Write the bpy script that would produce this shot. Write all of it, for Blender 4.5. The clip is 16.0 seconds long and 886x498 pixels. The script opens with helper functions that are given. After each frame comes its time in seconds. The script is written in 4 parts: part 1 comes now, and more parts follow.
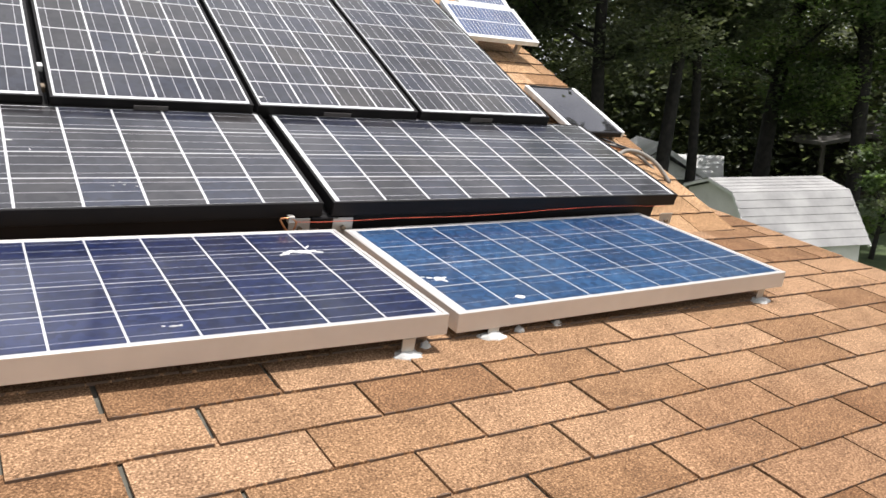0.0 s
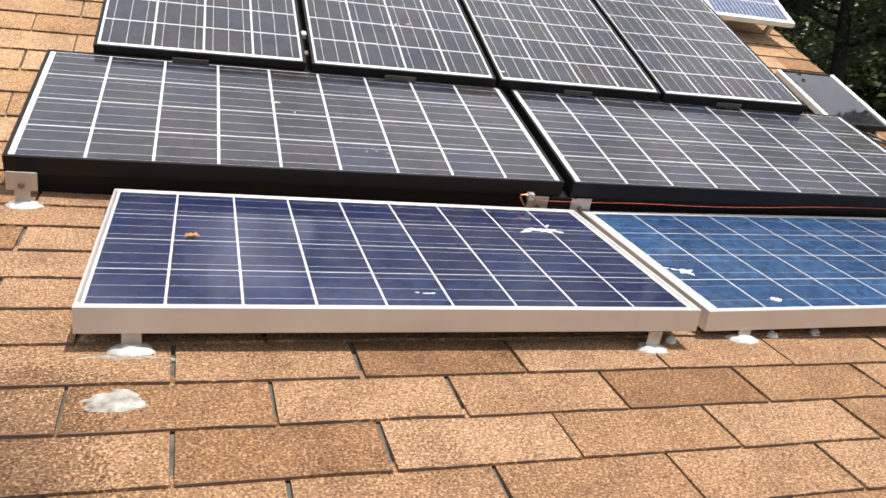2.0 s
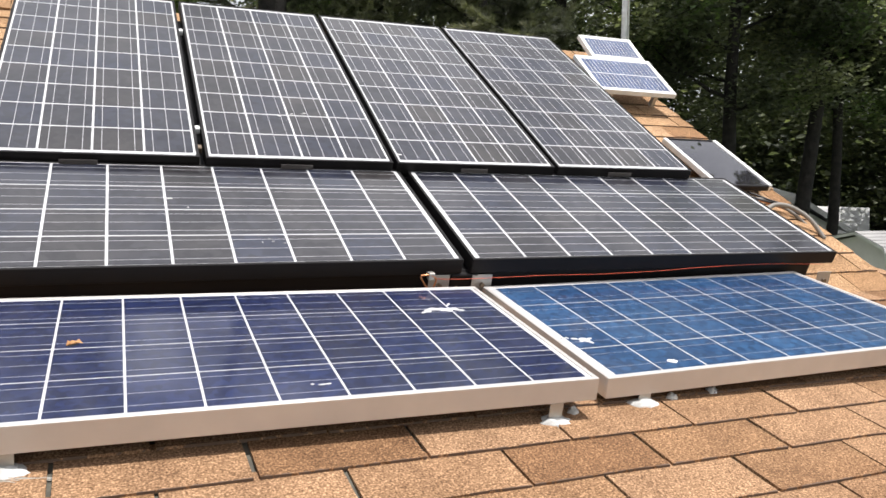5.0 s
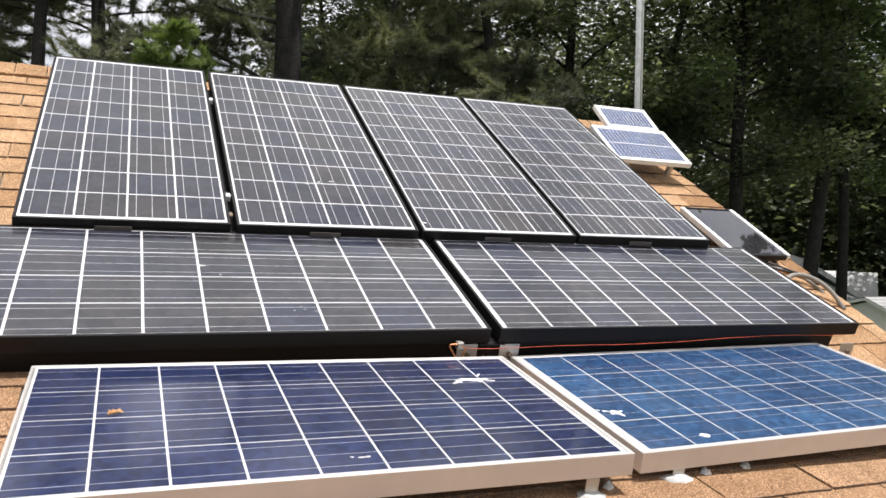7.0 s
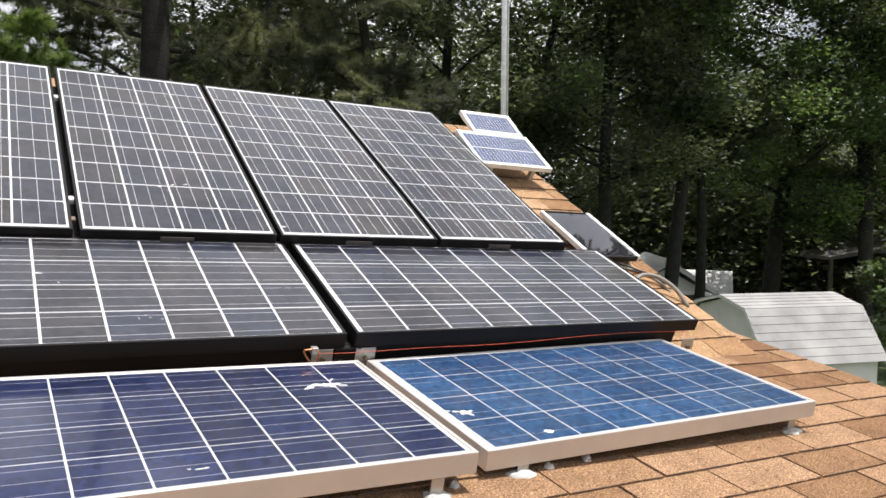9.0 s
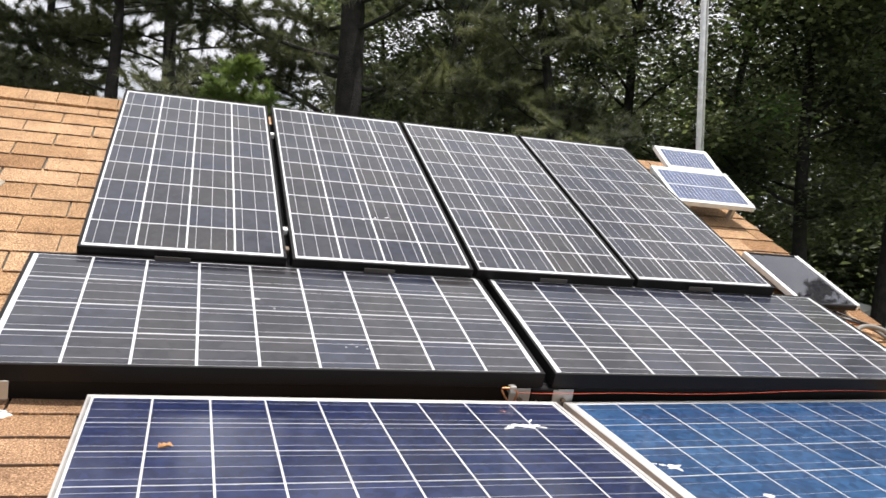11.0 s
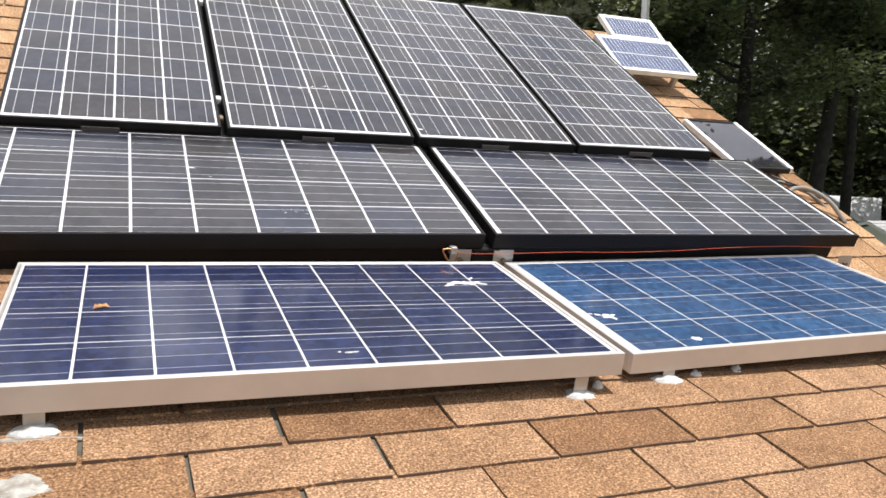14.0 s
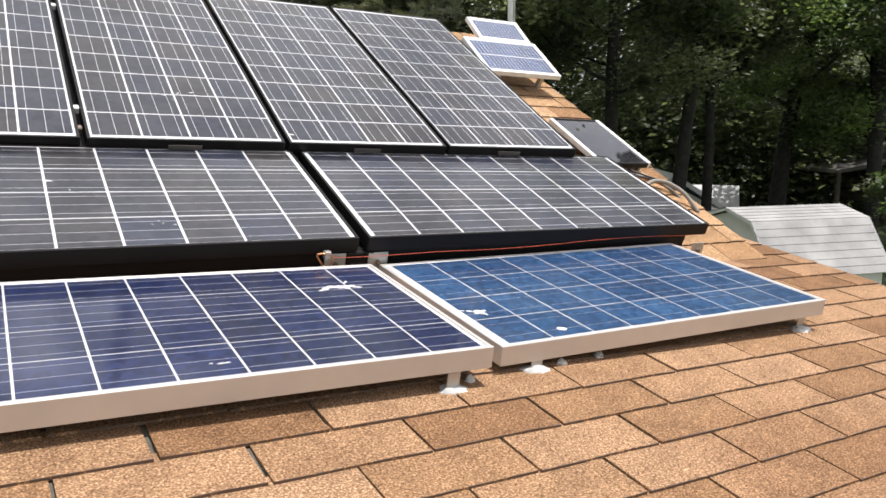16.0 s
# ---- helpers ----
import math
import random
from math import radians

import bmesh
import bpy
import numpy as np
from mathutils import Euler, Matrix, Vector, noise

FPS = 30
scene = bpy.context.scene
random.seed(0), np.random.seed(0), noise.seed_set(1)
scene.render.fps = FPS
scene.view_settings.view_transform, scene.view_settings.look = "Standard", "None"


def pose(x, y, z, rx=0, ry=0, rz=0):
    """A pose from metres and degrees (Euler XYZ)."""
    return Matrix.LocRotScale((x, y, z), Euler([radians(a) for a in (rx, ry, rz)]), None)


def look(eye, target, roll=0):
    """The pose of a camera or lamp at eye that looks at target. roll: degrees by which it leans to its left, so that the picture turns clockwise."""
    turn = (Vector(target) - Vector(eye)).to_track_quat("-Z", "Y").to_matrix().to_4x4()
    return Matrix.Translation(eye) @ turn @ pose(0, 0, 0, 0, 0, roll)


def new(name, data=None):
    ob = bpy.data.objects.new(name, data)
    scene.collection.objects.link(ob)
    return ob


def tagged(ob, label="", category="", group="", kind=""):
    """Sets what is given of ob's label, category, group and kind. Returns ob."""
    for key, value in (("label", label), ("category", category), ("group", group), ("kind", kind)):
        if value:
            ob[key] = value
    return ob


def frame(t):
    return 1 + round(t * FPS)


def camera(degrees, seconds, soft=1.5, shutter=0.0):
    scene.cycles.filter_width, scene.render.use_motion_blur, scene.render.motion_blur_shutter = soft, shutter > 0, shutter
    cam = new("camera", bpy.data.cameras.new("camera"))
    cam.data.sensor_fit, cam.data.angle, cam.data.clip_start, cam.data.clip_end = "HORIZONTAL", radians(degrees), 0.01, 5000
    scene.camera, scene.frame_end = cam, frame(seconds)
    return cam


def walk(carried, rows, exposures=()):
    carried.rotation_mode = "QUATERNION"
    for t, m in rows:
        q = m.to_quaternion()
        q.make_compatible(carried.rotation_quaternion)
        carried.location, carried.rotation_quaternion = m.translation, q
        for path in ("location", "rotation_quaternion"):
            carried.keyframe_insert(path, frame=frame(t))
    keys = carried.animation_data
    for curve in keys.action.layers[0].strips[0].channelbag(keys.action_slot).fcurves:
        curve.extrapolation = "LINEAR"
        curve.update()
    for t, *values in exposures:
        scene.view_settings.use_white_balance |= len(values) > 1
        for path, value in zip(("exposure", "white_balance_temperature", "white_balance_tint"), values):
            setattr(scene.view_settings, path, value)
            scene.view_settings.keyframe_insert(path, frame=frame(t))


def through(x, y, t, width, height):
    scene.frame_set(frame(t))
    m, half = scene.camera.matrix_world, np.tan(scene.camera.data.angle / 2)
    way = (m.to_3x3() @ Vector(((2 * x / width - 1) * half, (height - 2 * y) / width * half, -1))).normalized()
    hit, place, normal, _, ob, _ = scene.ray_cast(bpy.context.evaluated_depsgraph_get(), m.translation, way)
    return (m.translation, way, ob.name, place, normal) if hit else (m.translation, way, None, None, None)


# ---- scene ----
# ---- camera and walk ----
cam = camera(58.95, 16.0, soft=1.6)
PATH = [
    (0.0, -1.013, -1.487, 3.470, 78.58, -1.09, -32.39),
    (0.5, -1.044, -1.450, 3.471, 77.65, -1.79, -27.91),
    (1.0, -1.086, -1.412, 3.460, 76.85, -2.51, -20.83),
    (1.5, -1.106, -1.391, 3.458, 76.85, -2.90, -17.29),
    (2.0, -1.108, -1.395, 3.459, 76.54, -3.07, -17.59),
    (2.5, -1.061, -1.420, 3.459, 77.26, -2.23, -24.55),
    (3.0, -1.047, -1.459, 3.465, 77.90, -2.01, -29.03),
    (3.5, -1.053, -1.467, 3.464, 79.00, -3.16, -29.62),
    (4.0, -1.045, -1.432, 3.466, 80.92, -1.08, -27.84),
    (4.5, -1.038, -1.433, 3.476, 79.85, 1.34, -25.65),
    (4.7, -1.037, -1.415, 3.473, 80.95, 0.58, -24.86),
    (6.8, -1.136, -1.426, 3.511, 85.17, -1.05, -21.46),
    (7.0, -1.119, -1.412, 3.507, 86.70, -0.67, -23.26),
    (7.5, -1.084, -1.434, 3.515, 88.19, -0.66, -28.08),
    (8.0, -1.053, -1.453, 3.515, 87.23, -0.88, -30.73),
    (8.2, -1.049, -1.459, 3.510, 86.40, -0.83, -32.29),
    (10.3, -1.064, -1.425, 3.521, 89.06, -1.47, -25.41),
    (10.5, -1.090, -1.411, 3.518, 89.05, -1.84, -22.96),
    (11.0, -1.113, -1.385, 3.521, 89.14, -2.15, -19.30),
    (11.5, -1.127, -1.401, 3.512, 88.81, -0.99, -17.10),
    (12.0, -1.122, -1.394, 3.507, 88.94, 1.94, -15.32),
    (12.5, -1.115, -1.376, 3.495, 87.75, 1.95, -15.37),
    (13.0, -1.098, -1.391, 3.478, 86.23, -0.04, -16.44),
    (13.5, -1.103, -1.400, 3.455, 82.71, -0.74, -20.16),
    (14.0, -1.081, -1.393, 3.447, 81.11, -1.14, -23.01),
    (14.5, -1.068, -1.399, 3.436, 80.73, -1.13, -24.92),
    (15.0, -1.056, -1.403, 3.424, 79.66, -1.22, -25.59),
    (15.5, -1.065, -1.420, 3.457, 79.88, -1.17, -28.28),
    (16.0, -1.066, -1.445, 3.463, 81.13, 0.05, -31.58),
]
walk(cam, [(t, pose(x, y, z, rx, ry, rz)) for t, x, y, z, rx, ry, rz in PATH], [(0.0, 0.28, 6180, 13.5), (16.0, 0.28, 6180, 13.5)])

# ---- light ----
SUN = Vector((0.22, -0.14, 0.965)).normalized()
world = bpy.data.worlds.new("sky")
scene.world = world
world.use_nodes = True
wn, wl = world.node_tree.nodes, world.node_tree.links
wn.clear()
sky = wn.new("ShaderNodeTexSky")
sky.sky_type = "NISHITA"
sky.sun_disc = False
sky.sun_elevation, sky.sun_rotation = math.asin(SUN.z), math.atan2(SUN.x, SUN.y)
sky.air_density, sky.dust_density = 1.0, 3.0
# scattered summer clouds over the whole sky
tc = wn.new("ShaderNodeTexCoord")
cloud = wn.new("ShaderNodeTexNoise")
cloud.inputs["Scale"].default_value, cloud.inputs["Detail"].default_value = 3.4, 6.0
ramp = wn.new("ShaderNodeValToRGB")
ramp.color_ramp.elements[0].position, ramp.color_ramp.elements[1].position = 0.27, 0.46
mixc = wn.new("ShaderNodeMixRGB")
mixc.inputs[2].default_value = (16.6, 16.5, 16.5, 1)
bg = wn.new("ShaderNodeBackground")
bg.inputs["Strength"].default_value = 0.050
wo = wn.new("ShaderNodeOutputWorld")
wl.new(tc.outputs["Generated"], cloud.inputs["Vector"])
wl.new(cloud.outputs["Fac"], ramp.inputs["Fac"])
wl.new(ramp.outputs["Color"], mixc.inputs[0])
wl.new(sky.outputs["Color"], mixc.inputs[1])
wl.new(mixc.outputs["Color"], bg.inputs["Color"])
wl.new(bg.outputs["Background"], wo.inputs["Surface"])
sun = new("sun", bpy.data.lights.new("sun", "SUN"))
sun.data.energy, sun.data.angle, sun.data.color = 4.75, radians(0.6), (1.0, 0.95, 0.87)
sun.matrix_world = look(SUN * 60, (0, 0, 0))


# ---- materials ----
def material(name, rough=0.6, metal=0.0):
    m = bpy.data.materials.new(name)
    m.use_nodes = True
    b = m.node_tree.nodes["Principled BSDF"]
    b.inputs["Roughness"].default_value, b.inputs["Metallic"].default_value = rough, metal
    return m, m.node_tree.nodes, m.node_tree.links, b


def noise_node(n, l, scale, detail=4.0, coord="Object", rough=0.55):
    t = n.new("ShaderNodeTexCoord")
    x = n.new("ShaderNodeTexNoise")
    x.inputs["Scale"].default_value, x.inputs["Detail"].default_value, x.inputs["Roughness"].default_value = scale, detail, rough
    l.new(t.outputs[coord], x.inputs["Vector"])
    return x


def ramp_node(n, l, source, stops):
    r = n.new("ShaderNodeValToRGB")
    e = r.color_ramp.elements
    while len(e) < len(stops):
        e.new(0.5)
    for k, (p, c) in zip(e, stops):
        k.position, k.color = p, (*c, 1)
    l.new(source, r.inputs["Fac"])
    return r


def mix_node(n, l, a, b, fac, kind="MIX"):
    m = n.new("ShaderNodeMixRGB")
    m.blend_type = kind
    for s, v in ((m.inputs[1], a), (m.inputs[2], b), (m.inputs[0], fac)):
        if isinstance(v, (int, float)):
            s.default_value = v
        elif isinstance(v, tuple):
            s.default_value = (*v, 1)
        else:
            l.new(v, s)
    return m


def bump_node(n, l, b, source, strength, distance):
    u = n.new("ShaderNodeBump")
    u.inputs["Strength"].default_value, u.inputs["Distance"].default_value = strength, distance
    l.new(source, u.inputs["Height"])
    l.new(u.outputs["Normal"], b.inputs["Normal"])


def mottled(name, low, high, scale, rough=0.6, metal=0.0, bump=0.2, distance=0.002, fine=None):
    """A surface that varies between two colours, with fine relief."""
    m, n, l, b = material(name, rough, metal)
    a = noise_node(n, l, scale)
    r = ramp_node(n, l, a.outputs["Fac"], [(0.3, low), (0.7, high)])
    l.new(r.outputs["Color"], b.inputs["Base Color"])
    f = noise_node(n, l, fine or scale * 12, 3)
    bump_node(n, l, b, f.outputs["Fac"], bump, distance)
    return m


TAN_TONES = [(0.0, (0.187, 0.100, 0.048)), (0.22, (0.240, 0.136, 0.068)), (0.6, (0.288, 0.171, 0.092)), (1.0, (0.322, 0.197, 0.111))]
# same tan shingle brightened for the upper slope: light put into its colour
LIT_TONES = [(0.0, (0.255, 0.142, 0.068)), (0.12, (0.330, 0.196, 0.098)), (0.6, (0.385, 0.240, 0.128)), (1.0, (0.430, 0.276, 0.156))]


def shingle_material(name, tones, joined=False):
    m, n, l, b = material(name, 0.93)
    b.inputs["Specular IOR Level"].default_value = 0.25
    info = n.new("ShaderNodeObjectInfo")
    geo = n.new("ShaderNodeNewGeometry")
    tone = ramp_node(n, l, geo.outputs["Random Per Island"] if joined else info.outputs["Random"], tones)
    grain = n.new("ShaderNodeTexNoise")
    grain.inputs["Scale"].default_value, grain.inputs["Detail"].default_value = 235, 4.0
    l.new(geo.outputs["Position"], grain.inputs["Vector"])
    granule = ramp_node(n, l, grain.outputs["Fac"], [(0.32, (0.30, 0.25, 0.20)), (0.47, (0.88, 0.86, 0.84)), (0.55, (1.05, 1.05, 1.05)), (0.66, (2.0, 2.1, 2.2))])
    blotch = n.new("ShaderNodeTexNoise")
    blotch.inputs["Scale"].default_value, blotch.inputs["Detail"].default_value = 9, 5.0
    l.new(geo.outputs["Position"], blotch.inputs["Vector"])
    stain = ramp_node(n, l, blotch.outputs["Fac"], [(0.3, (0.72, 0.70, 0.69)), (0.55, (1.0, 1.0, 1.0)), (0.75, (1.1, 1.1, 1.1))])
    c = mix_node(n, l, tone.outputs["Color"], granule.outputs["Color"], 0.95, "MULTIPLY")
    c = mix_node(n, l, c.outputs["Color"], stain.outputs["Color"], 0.8, "MULTIPLY")
    mould = n.new("ShaderNodeTexNoise")
    mould.inputs["Scale"].default_value, mould.inputs["Detail"].default_value = 1.9, 7.0
    l.new(geo.outputs["Position"], mould.inputs["Vector"])
    grime = ramp_node(n, l, mould.outputs["Fac"], [(0.36, (0.60, 0.58, 0.56)), (0.52, (1.0, 1.0, 1.0))])
    c = mix_node(n, l, c.outputs["Color"], grime.outputs["Color"], 0.3, "MULTIPLY")
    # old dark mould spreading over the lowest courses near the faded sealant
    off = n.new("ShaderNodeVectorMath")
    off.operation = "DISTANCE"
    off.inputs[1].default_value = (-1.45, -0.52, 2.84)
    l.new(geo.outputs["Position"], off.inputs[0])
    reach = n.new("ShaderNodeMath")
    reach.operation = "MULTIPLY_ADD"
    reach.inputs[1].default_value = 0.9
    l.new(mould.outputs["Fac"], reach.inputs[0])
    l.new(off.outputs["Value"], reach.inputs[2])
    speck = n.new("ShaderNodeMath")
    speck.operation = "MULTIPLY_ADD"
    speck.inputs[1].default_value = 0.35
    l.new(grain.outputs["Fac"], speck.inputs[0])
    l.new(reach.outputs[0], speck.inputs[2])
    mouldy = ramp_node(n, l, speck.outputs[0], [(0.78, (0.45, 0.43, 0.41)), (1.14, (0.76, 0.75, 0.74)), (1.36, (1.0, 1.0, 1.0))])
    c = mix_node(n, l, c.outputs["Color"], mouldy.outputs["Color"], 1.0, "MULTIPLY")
    # slightly darker, browner zone round one point, its edge broken by noise
    far = n.new("ShaderNodeVectorMath")
    far.operation = "DISTANCE"
    far.inputs[1].default_value = (0.50, -0.70, 2.83)
    l.new(geo.outputs["Position"], far.inputs[0])
    brown_reach = n.new("ShaderNodeMath")
    brown_reach.operation = "MULTIPLY_ADD"
    brown_reach.inputs[1].default_value = 0.9
    l.new(mould.outputs["Fac"], brown_reach.inputs[0])
    l.new(far.outputs["Value"], brown_reach.inputs[2])
    browned = ramp_node(n, l, brown_reach.outputs[0], [(0.80, (0.80, 0.75, 0.71)), (1.30, (1.0, 1.0, 1.0))])
    c = mix_node(n, l, c.outputs["Color"], browned.outputs["Color"], 1.0, "MULTIPLY")
    # darker colour along the butt edge of each tab, broken by noise
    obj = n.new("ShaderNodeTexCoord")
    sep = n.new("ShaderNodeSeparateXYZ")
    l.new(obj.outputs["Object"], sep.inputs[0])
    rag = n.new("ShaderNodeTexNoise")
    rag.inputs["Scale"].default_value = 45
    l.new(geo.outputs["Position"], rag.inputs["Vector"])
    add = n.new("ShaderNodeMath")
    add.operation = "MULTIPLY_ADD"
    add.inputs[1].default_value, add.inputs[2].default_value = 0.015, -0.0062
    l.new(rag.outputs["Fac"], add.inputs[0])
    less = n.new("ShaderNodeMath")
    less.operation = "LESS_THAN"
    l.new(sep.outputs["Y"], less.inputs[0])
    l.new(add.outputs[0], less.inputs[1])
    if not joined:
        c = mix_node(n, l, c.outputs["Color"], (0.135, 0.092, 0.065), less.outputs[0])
    l.new(c.outputs["Color"], b.inputs["Base Color"])
    bump_node(n, l, b, grain.outputs["Fac"], 0.7, 0.002)
    return m


def cell_material(name, dark, light, scale, rough, coat=1.0, hues=((0.72, 0.75, 0.8), (1.25, 1.2, 1.15)), ior=1.5):
    """Silicon under tempered glass: dark colour, smooth reflecting coat with dust on it."""
    m, n, l, b = material(name, 0.35)
    info = n.new("ShaderNodeObjectInfo")
    geo = n.new("ShaderNodeNewGeometry")
    v = n.new("ShaderNodeTexVoronoi")
    v.inputs["Scale"].default_value = scale
    l.new(geo.outputs["Position"], v.inputs["Vector"])
    r = ramp_node(n, l, v.outputs["Color"], [(0.2, dark), (0.9, light)])
    t = ramp_node(n, l, info.outputs["Random"], [(0.0, hues[0]), (1.0, hues[1])])
    c = mix_node(n, l, r.outputs["Color"], t.outputs["Color"], 1.0, "MULTIPLY")
    d = n.new("ShaderNodeTexNoise")
    d.inputs["Scale"].default_value, d.inputs["Detail"].default_value = 7, 7
    l.new(geo.outputs["Position"], d.inputs["Vector"])
    dr = ramp_node(n, l, d.outputs["Fac"], [(0.40, (0.005, 0.005, 0.005)), (0.8, (0.085, 0.085, 0.085))])
    c = mix_node(n, l, c.outputs["Color"], (0.30, 0.27, 0.23), dr.outputs["Color"])
    l.new(c.outputs["Color"], b.inputs["Base Color"])
    b.inputs["Coat Weight"].default_value, b.inputs["Coat Roughness"].default_value, b.inputs["Coat IOR"].default_value = coat, rough, ior
    b.inputs["Specular IOR Level"].default_value = 0.2
    return m


def plain(name, colour, rough, metal=0.0, coat=0.0, coat_rough=0.1, vary=1.0, spec=0.5):
    m, n, l, b = material(name, rough, metal)
    a = noise_node(n, l, 14, 5)
    r = ramp_node(n, l, a.outputs["Fac"], [(0.3, tuple(x * (1 - 0.18 * vary) for x in colour)), (0.7, tuple(min(1, x * (1 + 0.08 * vary)) for x in colour))])
    l.new(r.outputs["Color"], b.inputs["Base Color"])
    b.inputs["Coat Weight"].default_value, b.inputs["Coat Roughness"].default_value = coat, coat_rough
    b.inputs["Specular IOR Level"].default_value = spec
    return m


def leaf_material(name, dark, light, through=0.35):
    m, n, l, b = material(name, 0.5)
    geo = n.new("ShaderNodeNewGeometry")
    r = ramp_node(n, l, geo.outputs["Random Per Island"], [(0.0, dark), (1.0, light)])
    # large-scale noise makes some clumps darker and others brighter
    clumping = n.new("ShaderNodeTexNoise")
    clumping.inputs["Scale"].default_value, clumping.inputs["Detail"].default_value = 0.75, 3.0
    l.new(geo.outputs["Position"], clumping.inputs["Vector"])
    tint = ramp_node(n, l, clumping.outputs["Fac"], [(0.36, (0.52, 0.56, 0.60)), (0.5, (0.90, 0.91, 0.91)), (0.64, (1.5, 1.45, 1.3))])
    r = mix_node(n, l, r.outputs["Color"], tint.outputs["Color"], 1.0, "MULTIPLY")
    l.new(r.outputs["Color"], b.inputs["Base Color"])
    tr = n.new("ShaderNodeBsdfTranslucent")
    bright = mix_node(n, l, r.outputs["Color"], (1.2, 1.3, 0.8), 1.0, "MULTIPLY")
    l.new(bright.outputs["Color"], tr.inputs["Color"])
    ms = n.new("ShaderNodeMixShader")
    ms.inputs[0].default_value = through
    l.new(b.outputs[0], ms.inputs[1])
    l.new(tr.outputs[0], ms.inputs[2])
    l.new(ms.outputs[0], n["Material Output"].inputs["Surface"])
    return m


M_SHINGLE = shingle_material("tan_shingle", TAN_TONES)
M_SHINGLE_FAR = shingle_material("tan_shingle_joined", TAN_TONES, True)
M_SHINGLE_UP = shingle_material("lit_shingle", LIT_TONES)
M_SHINGLE_UP_FAR = shingle_material("lit_shingle_joined", LIT_TONES, True)
M_FELT = mottled("weathered_felt", (0.06, 0.056, 0.045), (0.14, 0.13, 0.10), 25, 0.95, bump=0.5)
M_MONO = cell_material("mono_silicon", (0.010, 0.011, 0.019), (0.023, 0.025, 0.039), 40, 0.12, hues=((1.18, 1.0, 0.68), (0.82, 0.98, 1.22)), ior=1.46)
M_MONO_UP = cell_material("mono_silicon_blue", (0.010, 0.011, 0.017), (0.021, 0.022, 0.032), 40, 0.12, hues=((1.18, 1.0, 0.68), (0.82, 0.98, 1.22)), ior=1.37)
M_POLY = cell_material("poly_silicon", (0.007, 0.012, 0.045), (0.016, 0.026, 0.085), 60, 0.10)
M_POLY_BLUE = cell_material("poly_silicon_light", (0.014, 0.046, 0.118), (0.034, 0.098, 0.220), 60, 0.12)
M_POLY_PALE = cell_material("poly_silicon_pale", (0.032, 0.055, 0.125), (0.058, 0.092, 0.195), 60, 0.12, 0.8)
M_SHEET = plain("white_backsheet", (0.64, 0.64, 0.635), 0.5, coat=1.0, coat_rough=0.08)
M_RIBBON_MONO = plain("tinned_ribbon_fine", (0.46, 0.46, 0.47), 0.45, metal=0.3)
M_RIBBON_DULL = plain("tinned_ribbon_dull", (0.40, 0.41, 0.46), 0.4, metal=0.3)
M_SILVER = plain("anodised_aluminium", (0.64, 0.61, 0.575), 0.40, metal=0.5, vary=0.25)
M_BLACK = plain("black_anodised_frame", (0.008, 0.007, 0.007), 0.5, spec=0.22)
M_BRACKET = plain("mill_aluminium", (0.48, 0.46, 0.42), 0.45, metal=0.7)
M_PLATE = plain("dull_plate", (0.085, 0.075, 0.07), 0.5)
M_BOLT = plain("stainless_bolt", (0.22, 0.17, 0.12), 0.45, metal=0.6)
M_CAULK = mottled("white_roof_sealant", (0.42, 0.42, 0.39), (0.80, 0.80, 0.77), 40, 0.6, bump=0.8, distance=0.004)
M_PATCH = mottled("faded_sealant", (0.17, 0.14, 0.10), (0.50, 0.49, 0.44), 38, 0.85, bump=0.8, distance=0.003)
M_PATCH_OLD = mottled("worn_sealant", (0.25, 0.19, 0.12), (0.44, 0.39, 0.31), 38, 0.9, bump=0.8, distance=0.003)
M_WIRE = plain("orange_wire", (0.65, 0.10, 0.04), 0.45)
M_COPPER = plain("copper", (0.62, 0.28, 0.13), 0.35, metal=0.9)
M_CONDUIT = plain("grey_conduit", (0.24, 0.22, 0.19), 0.6)
M_CABLE = plain("black_cable", (0.02, 0.02, 0.02), 0.5)
M_THIN = plain("thin_film_glass", (0.012, 0.011, 0.016), 0.3, coat=1.0, coat_rough=0.012, spec=0.05)
M_THIN.node_tree.nodes["Principled BSDF"].inputs["Coat IOR"].default_value = 2.3
M_WHITE = plain("white_painted_metal", (0.78, 0.78, 0.76), 0.4)
M_GALV = mottled("galvanised_pipe", (0.55, 0.56, 0.56), (0.74, 0.75, 0.75), 30, 0.4, 0.35, 0.1)
M_BARK = mottled("bark", (0.010, 0.009, 0.008), (0.030, 0.026, 0.022), 7, 0.95, bump=1.0, distance=0.03, fine=30)
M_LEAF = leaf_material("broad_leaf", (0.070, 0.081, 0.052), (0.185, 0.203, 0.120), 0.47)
# brighter copy of broad_leaf: sunlight on some clumps put into the colour
M_LEAF_LIT = leaf_material("sunlit_leaf", (0.090, 0.132, 0.050), (0.200, 0.272, 0.105), 0.5)
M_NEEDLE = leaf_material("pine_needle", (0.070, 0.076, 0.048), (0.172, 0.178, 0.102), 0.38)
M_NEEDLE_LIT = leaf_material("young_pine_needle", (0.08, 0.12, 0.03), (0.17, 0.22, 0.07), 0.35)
M_GRASS = mottled("lawn", (0.048, 0.074, 0.026), (0.105, 0.145, 0.052), 1.5, 0.9, bump=0.9, distance=0.05, fine=40)
M_SIDING = mottled("white_siding", (0.62, 0.62, 0.58), (0.76, 0.76, 0.72), 3, 0.6, bump=0.1)
M_SHEDROOF = mottled("pale_shed_shingle", (0.22, 0.217, 0.210), (0.40, 0.392, 0.378), 1.6, 0.85, bump=0.4)
